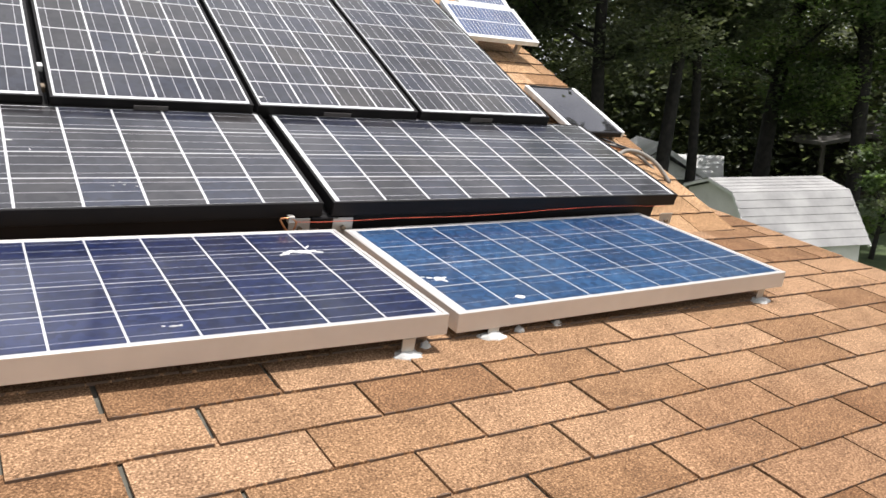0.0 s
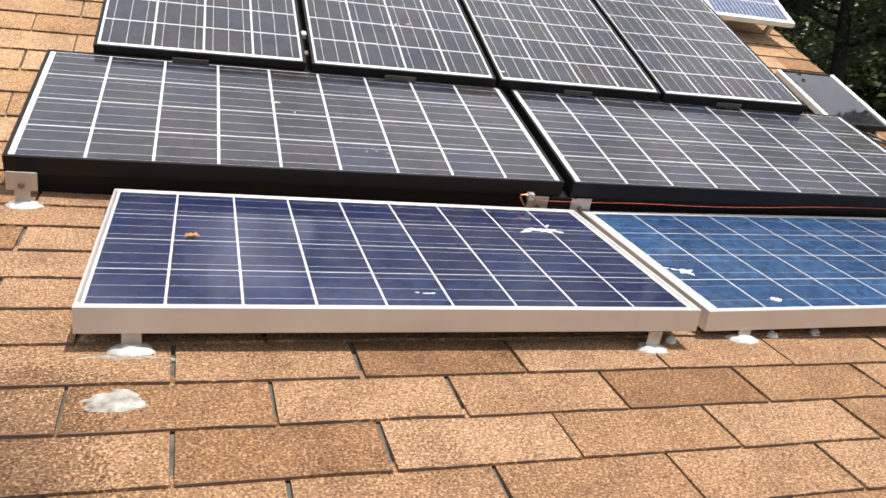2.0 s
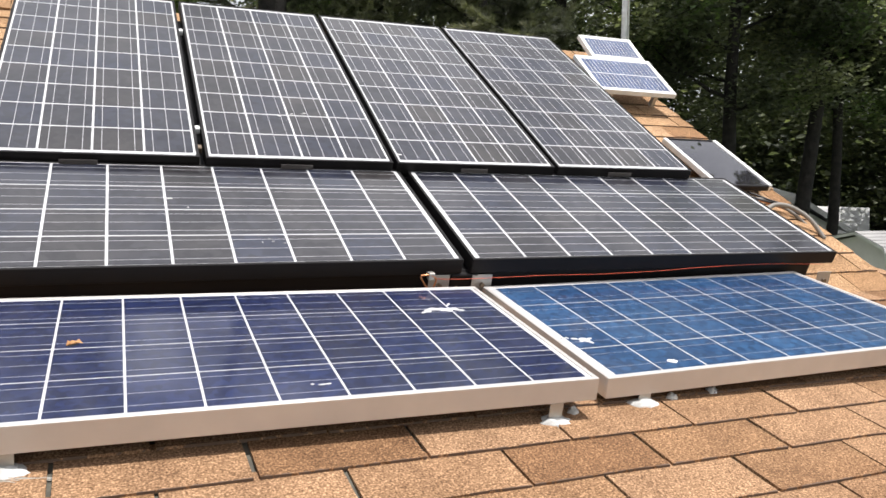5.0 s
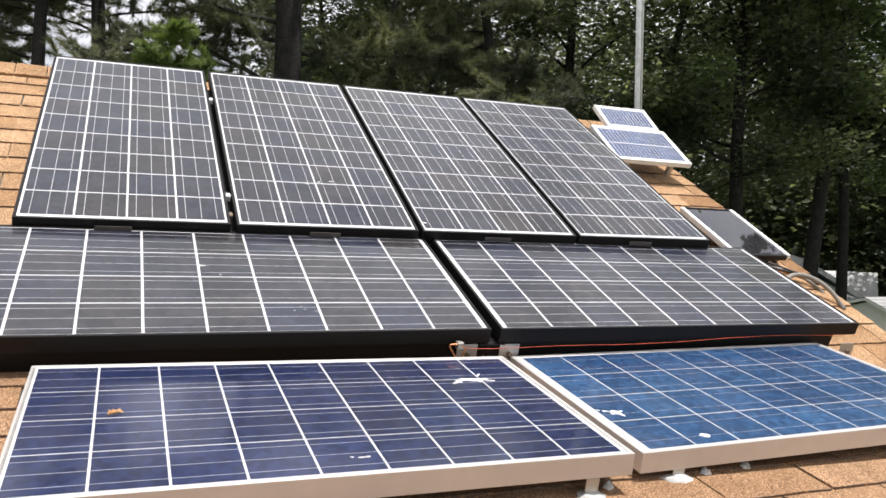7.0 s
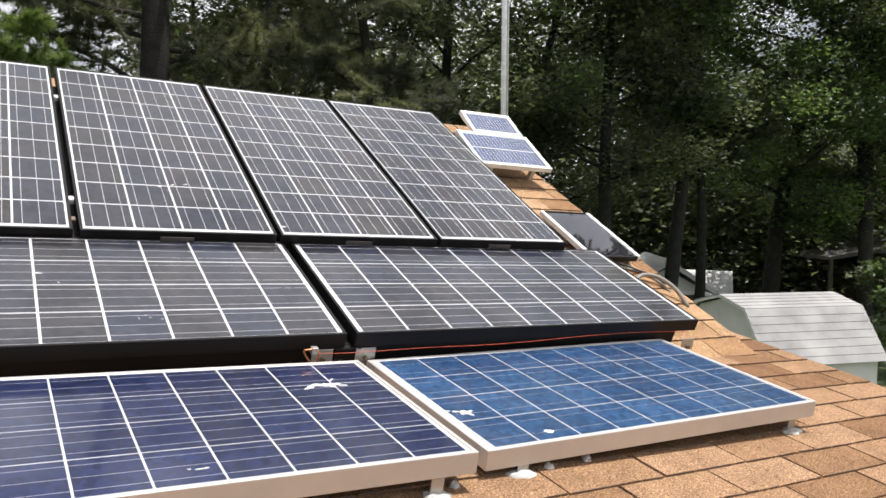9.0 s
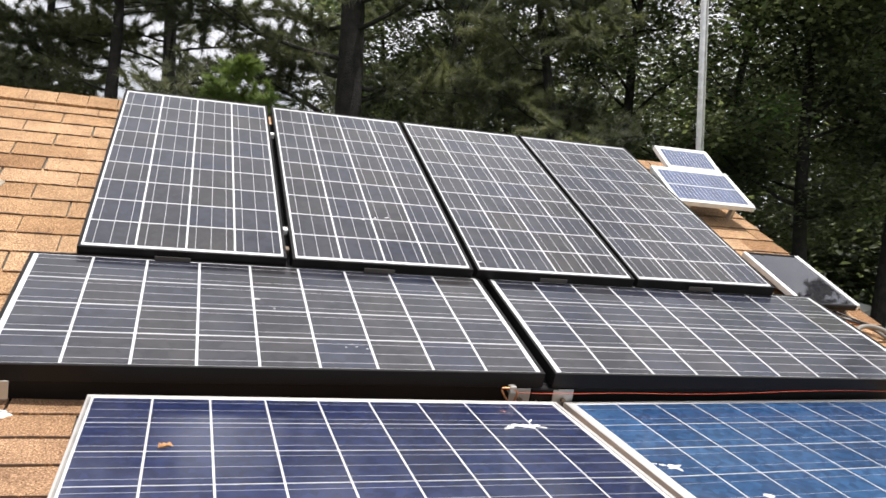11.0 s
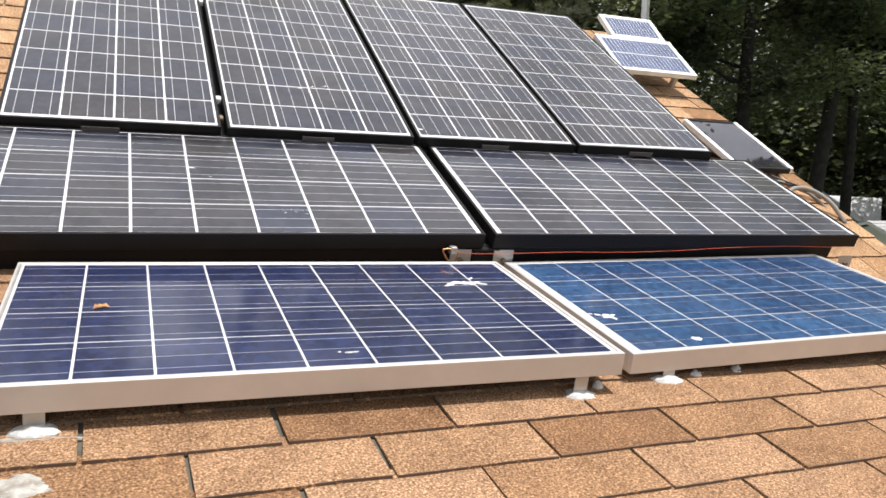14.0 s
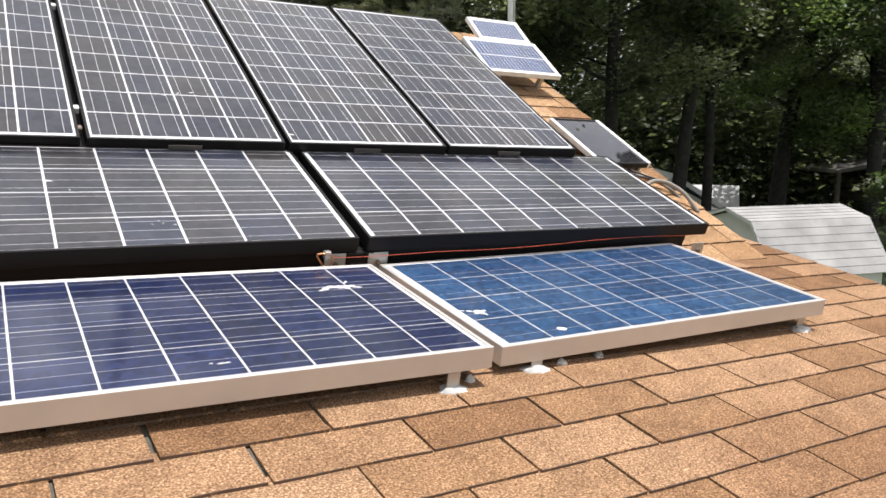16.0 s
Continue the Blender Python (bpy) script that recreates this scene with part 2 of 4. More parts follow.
M_PALEROOF = mottled("pale_metal_roof", (0.48, 0.48, 0.47), (0.62, 0.62, 0.60), 4, 0.6, bump=0.15)
M_SHEDWALL = mottled("pale_grey_panel", (0.60, 0.58, 0.54), (0.72, 0.70, 0.66), 3, 0.7, bump=0.2)
M_HOUSEWALL = mottled("brown_house_wall", (0.07, 0.06, 0.05), (0.11, 0.095, 0.08), 2, 0.8)
M_HOUSEROOF = mottled("dark_house_roof", (0.06, 0.055, 0.05), (0.12, 0.11, 0.10), 3, 0.9, bump=0.5)
M_GLASS = plain("dark_window_glass", (0.03, 0.035, 0.04), 0.08)
M_DROP = mottled("bird_dropping", (0.62, 0.61, 0.57), (0.88, 0.88, 0.85), 120, 0.8, bump=0.6)
M_DRYLEAF = mottled("dry_leaf", (0.36, 0.17, 0.06), (0.62, 0.38, 0.17), 60, 0.8)


# ---- mesh helpers ----
def box(bm, x0, y0, z0, x1, y1, z1, mat=0):
    v = [bm.verts.new(p) for p in ((x0, y0, z0), (x1, y0, z0), (x1, y1, z0), (x0, y1, z0), (x0, y0, z1), (x1, y0, z1), (x1, y1, z1), (x0, y1, z1))]
    for q in ((3, 2, 1, 0), (4, 5, 6, 7), (0, 1, 5, 4), (1, 2, 6, 5), (2, 3, 7, 6), (3, 0, 4, 7)):
        bm.faces.new([v[i] for i in q]).material_index = mat
    return bm


def solid(*dims):
    return box(bmesh.new(), *dims)


def bevelled(bm, w=0.002, seg=1):
    bmesh.ops.bevel(bm, geom=bm.edges[:], offset=w, segments=seg, affect="EDGES", clamp_overlap=True)
    return bm


def prism(pts, y0, y1):
    """A closed outline in x and z, drawn out along y."""
    bm = bmesh.new()
    a = [bm.verts.new((x, y0, z)) for x, z in pts]
    b = [bm.verts.new((x, y1, z)) for x, z in pts]
    bm.faces.new(a)
    bm.faces.new(b[::-1])
    for i in range(len(pts)):
        j = (i + 1) % len(pts)
        bm.faces.new((a[j], a[i], b[i], b[j]))
    bmesh.ops.recalc_face_normals(bm, faces=bm.faces)
    return bm


def tube(bm, pts, radii, sides=8):
    """A round tapering tube along points."""
    rings = []
    side = None
    for i, p in enumerate(pts):
        p = Vector(p)
        d = (Vector(pts[min(i + 1, len(pts) - 1)]) - Vector(pts[max(i - 1, 0)])).normalized()
        # carry the ring's own direction along, so that the tube doesn't twist
        side = d.orthogonal() if side is None else side - d * side.dot(d)
        side = side.normalized() if side.length > 1e-6 else d.orthogonal().normalized()
        over = d.cross(side)
        r = radii[i] if isinstance(radii, (list, tuple)) else radii
        rings.append([bm.verts.new(p + side * (r * math.cos(a)) + over * (r * math.sin(a))) for a in (2 * math.pi * k / sides for k in range(sides))])
    for a, b in zip(rings, rings[1:]):
        for k in range(sides):
            bm.faces.new((a[k], a[(k + 1) % sides], b[(k + 1) % sides], b[k]))
    bm.faces.new(rings[0][::-1])
    bm.faces.new(rings[-1])
    return bm


def smooth_path(pts, n=8):
    out = []
    P = [Vector(p) for p in pts]
    for i in range(len(P) - 1):
        a, b, c, d = P[max(i - 1, 0)], P[i], P[i + 1], P[min(i + 2, len(P) - 1)]
        for k in range(n):
            t = k / n
            out.append(0.5 * ((2 * b) + (c - a) * t + (2 * a - 5 * b + 4 * c - d) * t * t + (3 * b - a - 3 * c + d) * t ** 3))
    return out + [P[-1]]


def mesh_of(name, bm, mats, smooth=False):
    me = bpy.data.meshes.new(name)
    bm.to_mesh(me)
    bm.free()
    for m in mats if isinstance(mats, (list, tuple)) else [mats]:
        me.materials.append(m)
    if smooth:
        me.polygons.foreach_set("use_smooth", [True] * len(me.polygons))
    return me


def part(name, bm, mat, parent, label="", smooth=False, m=None):
    ob = new(name, mesh_of(name, bm, mat, smooth))
    ob.parent = parent
    if m is not None:
        ob.matrix_local = m
    return tagged(ob, label)


def thing(name, m, label, category, group="", kind=""):
    ob = new(name)
    ob.matrix_world = m
    ob.empty_display_size = 0.1
    return tagged(ob, label, category, group, kind)


def blob(bm, rx, ry, rz, seed, rough=0.25, rings=7, segs=16):
    """An uneven dollop that lies on z = 0."""
    rnd = random.Random(seed)
    off = Vector((rnd.random() * 50, rnd.random() * 50, 0))
    rows = []
    for i in range(rings + 1):
        f = i / rings
        row = []
        for k in range(segs):
            a = 2 * math.pi * k / segs
            s = 1 + rough * noise.noise(Vector((math.cos(a) * 1.6, math.sin(a) * 1.6, 0)) + off)
            r = math.sin(f * math.pi / 2)
            h = math.cos(f * math.pi / 2) * (1 + rough * noise.noise(Vector((r * math.cos(a) * 2.5, r * math.sin(a) * 2.5, 3)) + off))
            row.append(bm.verts.new((rx * s * r * math.cos(a), ry * s * r * math.sin(a), rz * h if f < 1 else -0.002)))
        rows.append(row)
    for a, b in zip(rows, rows[1:]):
        for k in range(segs):
            if a is rows[0]:
                continue
            bm.faces.new((a[k], b[k], b[(k + 1) % segs], a[(k + 1) % segs]))
    bm.faces.new(rows[1])
    for v in rows[0]:
        bm.verts.remove(v)
    bmesh.ops.recalc_face_normals(bm, faces=bm.faces)
    return bm


# ---- the frame of the roof: x along the eave, y up the slope, z off the front panels ----
ROOF = Matrix(((0.99951, 0.00481, 0.03104, 0), (0.0, 0.98822, -0.15306, 0), (-0.03141, 0.15299, 0.98773, 2.95), (0, 0, 0, 1)))
LOW = (-0.084, -0.0177, 0.0394)      # lower slope: z = a + b x + c y
UP = (-0.310, 0.0, 0.34)             # upper slope
RIDGE_Y = 2.90


def low_z(x, y):
    return LOW[0] + LOW[1] * x + LOW[2] * y


def up_z(x, y):
    return UP[0] + UP[2] * y


def break_y(x):
    return (LOW[0] + LOW[1] * x - UP[0]) / (UP[2] - LOW[2])


def rake_x(y):
    return 2.07 + (0.6 - y) * 0.15


def on_low(x, y, turn=0.0, lift=0.0):
    m = ROOF @ Matrix.Translation((x, y, low_z(x, y) + lift))
    return m @ pose(0, 0, 0, math.degrees(math.atan(LOW[2])), -math.degrees(math.atan(LOW[1])), turn)


def on_up(x, y, turn=0.0, lift=0.0):
    a = math.atan(UP[2])
    return ROOF @ Matrix.Translation((x, y, up_z(x, y))) @ pose(0, 0, 0, math.degrees(a), 0, turn) @ Matrix.Translation((0, 0, lift))


# ---- ground ----
bm = bmesh.new()
bmesh.ops.create_grid(bm, x_segments=40, y_segments=40, size=600)
for v in bm.verts:
    d = v.co.length
    v.co.z = 0.15 * noise.noise(v.co * 0.05) if 25 < d < 400 else 0.0
ground = tagged(new("ground", mesh_of("ground", bm, M_GRASS)), "mown green lawn under the trees", "ground", kind="structure")

# ---- house below the roof ----
LEFT, EAVE = -6.0, -2.6
def roof_deck(ys, z_of, right):
    """A sloping deck board by board, 12 cm thick."""
    bm = bmesh.new()
    top = [[bm.verts.new((x, y, z_of(x, y) - 0.003)) for x in (LEFT, 0.0, right(y))] for y in ys]
    for a, b in zip(top, top[1:]):
        for k in (0, 1):
            bm.faces.new((a[k], a[k + 1], b[k + 1], b[k]))
    r = bmesh.ops.extrude_face_region(bm, geom=bm.faces[:])
    bmesh.ops.translate(bm, vec=(0, 0, -0.12), verts=[g for g in r["geom"] if isinstance(g, bmesh.types.BMVert)])
    bmesh.ops.recalc_face_normals(bm, faces=bm.faces)
    return bm


bm = roof_deck([EAVE, -1.0, 0.0, 0.6, 1.1], low_z, rake_x)
roof_lower = tagged(new("roof_lower", mesh_of("roof_lower", bm, M_FELT)), "shallow lower roof slope with tan three-tab asphalt shingles", "roof", kind="structure")
roof_lower.matrix_world = ROOF
bm = roof_deck([0.60, 0.85, 1.0, RIDGE_Y], up_z, lambda y: 1.85)
roof_upper = tagged(new("roof_upper", mesh_of("roof_upper", bm, M_FELT)), "steeper upper roof slope with tan three-tab asphalt shingles", "roof", kind="structure")
roof_upper.matrix_world = ROOF
# far slope behind the ridge and the walls that carry the roof
bm = bmesh.new()
rz = up_z(0, RIDGE_Y) - 0.003
v = [bm.verts.new(p) for p in ((LEFT, RIDGE_Y, rz), (1.85, RIDGE_Y, rz), (1.85, RIDGE_Y + 4.0, rz - 3.3), (LEFT, RIDGE_Y + 4.0, rz - 3.3))]
bm.faces.new(v)
r = bmesh.ops.extrude_face_region(bm, geom=bm.faces[:])
bmesh.ops.translate(bm, vec=(0, 0, -0.12), verts=[g for g in r["geom"] if isinstance(g, bmesh.types.BMVert)])
bmesh.ops.recalc_face_normals(bm, faces=bm.faces)
back = tagged(new("roof_back", mesh_of("roof_back", bm, M_FELT)), "far roof slope behind the ridge", "roof", kind="structure")
back.matrix_world = ROOF
walls = tagged(new("wall_house", mesh_of("wall_house", solid(LEFT + 0.3, -2.0, 0, 1.55, 5.6, 2.3), M_SIDING)), "pale siding wall of the house below", "wall", kind="structure")


# ---- solar panels ----
def cell_mesh(name, w, h, mat, ribbon, bars, along_x, rw=0.0016):
    bm = bmesh.new()
    c = 0.0012
    pts = [(-w / 2 + c, -h / 2), (w / 2 - c, -h / 2), (w / 2, -h / 2 + c), (w / 2, h / 2 - c), (w / 2 - c, h / 2), (-w / 2 + c, h / 2), (-w / 2, h / 2 - c), (-w / 2, -h / 2 + c)]
    bm.faces.new([bm.verts.new((x, y, 0.0004)) for x, y in pts])
    for k in range(bars):
        f = (k + 0.5) / bars - 0.5
        if along_x:
            q = ((-w / 2, f * h - rw), (w / 2, f * h - rw), (w / 2, f * h + rw), (-w / 2, f * h + rw))
        else:
            q = ((f * w - rw, -h / 2), (f * w + rw, -h / 2), (f * w + rw, h / 2), (f * w - rw, h / 2))
        bm.faces.new([bm.verts.new((x, y, 0.0007)) for x, y in q]).material_index = 1
    return mesh_of(name, bm, [mat, ribbon])


def frame_bars(bm, W, H, lip, depth):
    box(bm, 0, 0, -depth, W, lip, 0.0015)
    box(bm, 0, H - lip, -depth, W, H, 0.0015)
    box(bm, 0, lip, -depth, lip, H - lip, 0.0015)
    box(bm, W - lip, lip, -depth, W, H - lip, 0.0015)
    return bevelled(bm, 0.001)


def solar_panel(m, W, H, cols, rows, pu, pv, frame_mat, cell, lip, depth, label, group, name="solar_panel", shift=0.0):
    p = thing(name, m, label, "solar panel", group)
    part("frame", frame_bars(bmesh.new(), W, H, lip, depth), frame_mat, p)
    part("backsheet", solid(lip - 0.001, lip - 0.001, -0.006, W - lip + 0.001, H - lip + 0.001, -0.0012), M_SHEET, p, "white laminate under glass")
    part("back_cover", solid(lip, lip, -depth * 0.7, W - lip, H - lip, -depth * 0.7 + 0.003), M_BLACK, p)
    x0, y0 = W / 2 - cols * pu / 2 + shift, H / 2 - rows * pv / 2
    for j in range(rows):
        for i in range(cols):
            c = new("cell", cell)
            c.parent = p
            c.location = (x0 + (i + 0.5) * pu, y0 + (j + 0.5) * pv, -0.0012)
    return p


D = math.degrees
FRONT_L = ROOF @ pose(-0.0584, -0.026, 0.0169, -0.944, 0.530, -1.340)
FRONT_R = ROOF @ pose(0.0014, 0.0192, -0.010, -0.186, -0.504, -0.559)
MID = ROOF @ pose(-0.0374, 0.686, 0.0762, 13.092, -0.018, -1.340)
BACK = ROOF @ pose(-0.0567, 1.3193, 0.2567, 19.947, -0.214, -1.632)
W1, H1, W2, H2, H3 = 1.2468, 0.6721, 1.4767, 0.6502, 0.6633
FD, BD = 0.050, 0.046
T = Matrix.Translation
c_poly = cell_mesh("cell", 0.1347 - 0.0050, 0.1594 - 0.0040, M_POLY, M_RIBBON_DULL, 3, True, 0.0009)
c_blue = cell_mesh("cell", 0.1355 - 0.0046, 0.1594 - 0.0040, M_POLY_BLUE, M_RIBBON_DULL, 2, True, 0.0006)
c_mono = cell_mesh("cell", 0.1591 - 0.0072, 0.1600 - 0.0056, M_MONO, M_RIBBON_MONO, 3, True, 0.0009)
c_back = cell_mesh("cell", 0.1555 - 0.0066, 0.1585 - 0.0064, M_MONO_UP, M_RIBBON_MONO, 3, False, 0.0009)
solar_panel(FRONT_L @ T((-W1, 0, 0)), W1, H1, 9, 4, 0.1347, 0.1594, M_SILVER, c_poly, 0.011, FD, "dark blue polycrystalline solar panel in a silver frame, with bird droppings", "front row of solar panels", shift=-0.0033)
solar_panel(FRONT_R, 1.267, H1, 9, 4, 0.1355, 0.1594, M_SILVER, c_blue, 0.011, FD, "bright blue polycrystalline solar panel in a silver frame", "front row of solar panels", shift=0.008)
front_l = bpy.data.objects["solar_panel"]
part("edge_channel", bevelled(solid(-0.0060, 0.02, -0.004, -0.0012, H1 - 0.02, 0.0012), 0.0008), M_BRACKET, front_l, "grey channel along the frame edge", m=T((0.0115, 0, 0.0012)))
for dx, w, pu in ((-1.5035, 1.4744, 0.1591), (0.0025, 1.481, 0.1594)):
    solar_panel(MID @ T((dx, 0, 0)), w, H3, 9, 4, pu, 0.1600, M_BLACK, c_mono, 0.010, BD, "black-framed monocrystalline solar panel lying lengthwise on raised brackets", "middle row of solar panels")
for dx, dy in ((-1.3413, 0.0007), (-0.6713, -0.0036), (-0.0045, -0.0064), (0.6614, -0.0061)):
    solar_panel(BACK @ T((dx, dy, 0)), H2, W2, 4, 9, 0.1555, 0.1585, M_BLACK, c_back, 0.010, BD, "black-framed monocrystalline solar panel standing upright up the roof slope", "back row of solar panels")


# ---- black boards and strips added as shade under the dark panels ----
def rail(m, x0, x1, y0, y1, z0, z1, name, label, group=""):
    r = new(name, mesh_of(name, bevelled(solid(x0, y0, z0, x1, y1, z1), 0.003), M_BLACK))
    r.matrix_world = m
    return tagged(r, label, "rail", group)


# added black boards give the deep shade below the middle row's front edge
rail(MID, -1.44, -0.03, 0.018, 0.028, -0.140, -0.047, "skirt_board", "black board put in as shade under the middle panels", "skirt boards")
rail(MID, -0.02, 1.40, 0.018, 0.028, -0.140, -0.047, "skirt_board", "black board put in as shade under the middle panels", "skirt boards")
# black strips added to darken the panel gaps, standing in for shade
for x in (-0.686, -0.012, 0.658):
    rail(BACK, x - 0.04, x + 0.04, 0.0, 1.36, -0.10, -0.05, "mounting_rail", "black strip added as shade in the gap between panels", "mounting rails")
rail(MID, -0.06, 0.03, 0.0, 0.64, -0.09, -0.05, "mounting_rail", "black strip added as shade in the gap between panels", "mounting rails")
rail(BACK, -1.30, 1.28, -0.02, 0.03, -0.10, -0.05, "mounting_rail", "black strip added as shade along the foot of the upper panels", "mounting rails")


# ---- small panels near the ridge ----
def small_panel(p0, across, up, W, H, cols, rows, label):
    x = Vector(across).normalized()
    y = Vector(up)
    y = (y - x * y.dot(x)).normalized()
    z = x.cross(y)
    m = ROOF @ Matrix(((x.x, y.x, z.x, p0[0]), (x.y, y.y, z.y, p0[1]), (x.z, y.z, z.z, p0[2]), (0, 0, 0, 1)))
    pu, pv = (W - 0.05) / cols, (H - 0.05) / rows
    cell = cell_mesh("cell", pu - 0.0030, pv - 0.007, M_POLY_PALE, M_RIBBON_DULL, 0, False)
    p = solar_panel(m, W, H, cols, rows, pu, pv, M_WHITE, cell, 0.016, 0.025, label, "small solar panels by the ridge", "small_solar_panel")
    return p


small_a = small_panel((1.293, 2.09, 0.53), (0.48, -0.01, 0.0), (0.0, 0.286, 0.152), 0.485, 0.33, 18, 2, "small pale blue solar panel in a white frame on short legs")
small_b = small_panel((1.52, 2.535, 0.685), (0.34, -0.02, 0.0), (0.0, 0.19, 0.11), 0.35, 0.225, 14, 1, "smallest pale blue solar panel in a white frame behind another")
for p, W in ((small_a, 0.485), (small_b, 0.35)):
    for x in (0.1, W - 0.1):
        part("support_leg", bevelled(solid(x - 0.012, 0.02, -0.10, x + 0.012, 0.05, -0.024), 0.003), M_BRACKET, p)
thin = thing("thin_film_panel", on_up(1.418, 1.315, -1.0, 0.066), "dark thin-film solar panel with white side rails on the roof edge", "solar panel")
part("glass", bevelled(solid(0.02, 0.0, -0.006, 0.30, 0.43, 0.0), 0.001), M_THIN, thin, "dark reflecting glass")
for x in (0.0, 0.298):
    part("side_rail", bevelled(solid(x, -0.005, -0.022, x + 0.022, 0.435, 0.006), 0.003), M_WHITE, thin, "white metal rail")
for y in (-0.012, 0.427):
    part("end_rail", bevelled(solid(0.022, y, -0.022, 0.298, y + 0.014, 0.004), 0.003), M_BLACK, thin)
for x in (0.01, 0.31):
    for y in (0.05, 0.38):
        part("foot", bevelled(solid(x - 0.008, y - 0.01, -0.067, x + 0.008, y + 0.01, -0.02), 0.002), M_BRACKET, thin)


# ---- roof brackets with sealant ----
def roof_bracket(m, tall, seed, label, plate=False):
    f = thing("roof_bracket", m, label, "bracket", "roof brackets")
    part("sealant", blob(bmesh.new(), 0.042, 0.026, 0.014, seed, 0.5), M_CAULK, f, "white caulk dollop", smooth=True, m=T((0, -0.007, 0)))
    up = bevelled(solid(-0.017, -0.004, 0.0, 0.017, 0.0, tall), 0.001)
    part("upright", up, M_BRACKET, f)
    if plate:
        part("plate", bevelled(solid(-0.034, -0.007, tall - 0.036, 0.034, -0.0045, tall + 0.010), 0.001), M_BRACKET, f)
        bm = bmesh.new()
        bmesh.ops.create_cone(bm, cap_ends=True, segments=6, radius1=0.008, radius2=0.008, depth=0.012)
        part("bolt", bm, M_BOLT, f, "hex bolt", m=pose(0, -0.011, tall - 0.022, 90, 0, 0))
    return f


for k, (x, y) in enumerate(((-1.212, 0.014), (-0.155, -0.014), (0.115, 0.024), (1.20, 0.036))):
    roof_bracket(on_low(x, y), 0.047, 10 + k, "aluminium tab foot set in white sealant under the front panel")
roof_bracket(on_low(-1.492, 0.672), 0.078, 20, "aluminium bracket with bolted plate and white sealant foot", True)
roof_bracket(on_low(1.395, 0.655), 0.078, 21, "aluminium bracket under the corner of the black panel", True)
for x in (-0.137, 0.006):
    roof_bracket(on_low(x, 0.708), 0.072, 22, "aluminium bracket joining the front and middle panels", True)
for x, y, w in ((0.205, 0.03, 0.018), (0.34, 0.04, 0.024), (-0.09, 0.01, 0.018)):
    c = thing("sealant_lump", on_low(x, y), "small white sealant lump under the panel edge", "sealant")
    part("lump", blob(bmesh.new(), w * 0.75, 0.012, 0.016, int(x * 100) + 90, 0.5), M_CAULK, c, smooth=True)


def patch(m, rx, ry, seed, mat, label):
    """A thin dab of sealant with ragged smears dragged across it by a trowel."""
    rnd = random.Random(seed)
    p = thing("sealant_patch", m, label, "sealant patch", "sealant patches")
    part("dab", blob(bmesh.new(), rx * 0.86, ry * 0.82, 0.0035, seed, 0.45, 5, 36), mat, p, smooth=True)
    for k in range(8):
        bm = blob(bmesh.new(), rx * rnd.uniform(0.3, 0.7), ry * rnd.uniform(0.10, 0.22), 0.0042, seed * 31 + k, 0.7, 4, 18)
        bmesh.ops.rotate(bm, matrix=Matrix.Rotation(rnd.gauss(0, 0.22), 3, "Z"), verts=bm.verts[:])
        bmesh.ops.translate(bm, vec=(rx * rnd.gauss(0, 0.30), ry * rnd.uniform(-0.8, 0.85), 0), verts=bm.verts[:])
        part("smear", bm, mat, p, smooth=True)
    return p


patch(on_low(-1.225, -0.152, 0, 0.004), 0.054, 0.042, 3, M_PATCH, "faded white sealant patch smeared on a shingle")
patch(on_low(-1.222, -0.022, 0, 0.002), 0.066, 0.013, 5, M_PATCH, "thin smear of grey sealant below a mounting foot")
patch(on_up(-1.985, 2.71, 0, 0.006), 0.066, 0.045, 4, M_CAULK, "bright white sealant patch near the ridge")
patch(on_up(-1.738, 1.955, 0, 0.007), 0.034, 0.040, 6, M_PATCH_OLD, "faded grey sealant patch on the upper slope")
patch(on_up(-1.737, 1.391, 0, 0.007), 0.034, 0.026, 7, M_PATCH_OLD, "faded grey sealant patch on the upper slope")


# ---- dirt on the panels ----
def dropping(base, x, y, spots, label, seed):
    rnd = random.Random(seed)
    d = thing("bird_dropping", base @ T((x, y, 0.0002)), label, "bird dropping", "bird droppings")
    for dx, dy, r in spots:
        bm = blob(bmesh.new(), r * rnd.uniform(0.9, 1.5), r * rnd.uniform(0.6, 1.0), 0.0012, rnd.randrange(999), 0.8, 4, 14)
        if r < 0.008:
            # small splashes are drawn out away from the middle
            a = math.atan2(dy, dx + 1e-6)
            bmesh.ops.scale(bm, vec=(1.5, 0.6, 1), verts=bm.verts[:])
            bmesh.ops.rotate(bm, matrix=Matrix.Rotation(a, 3, "Z"), verts=bm.verts[:])
        bmesh.ops.translate(bm, vec=(dx, dy, 0), verts=bm.verts[:])
        part("spot", bm, M_DROP, d, smooth=True)
    return d


dropping(FRONT_L, -0.177, 0.488, [(-0.045, -0.008, 0.009), (-0.025, 0.004, 0.013), (-0.005, 0.0, 0.014), (0.015, -0.006, 0.012), (0.03, 0.0, 0.009), (-0.06, -0.02, 0.005), (0.045, -0.012, 0.006), (0.03, 0.035, 0.007)], "splashed white bird dropping on the dark blue panel", 1)
dropping(FRONT_R, 0.078, 0.226, [(0, 0, 0.012), (0.018, 0.004, 0.007), (-0.022, 0.012, 0.005), (-0.04, 0.02, 0.004), (-0.055, 0.022, 0.003), (0.008, -0.014, 0.006)], "white bird dropping on the bright blue panel", 2)
dropping(FRONT_R, 0.229, 0.057, [(0, 0, 0.012)], "single white bird dropping near the panel edge", 3)
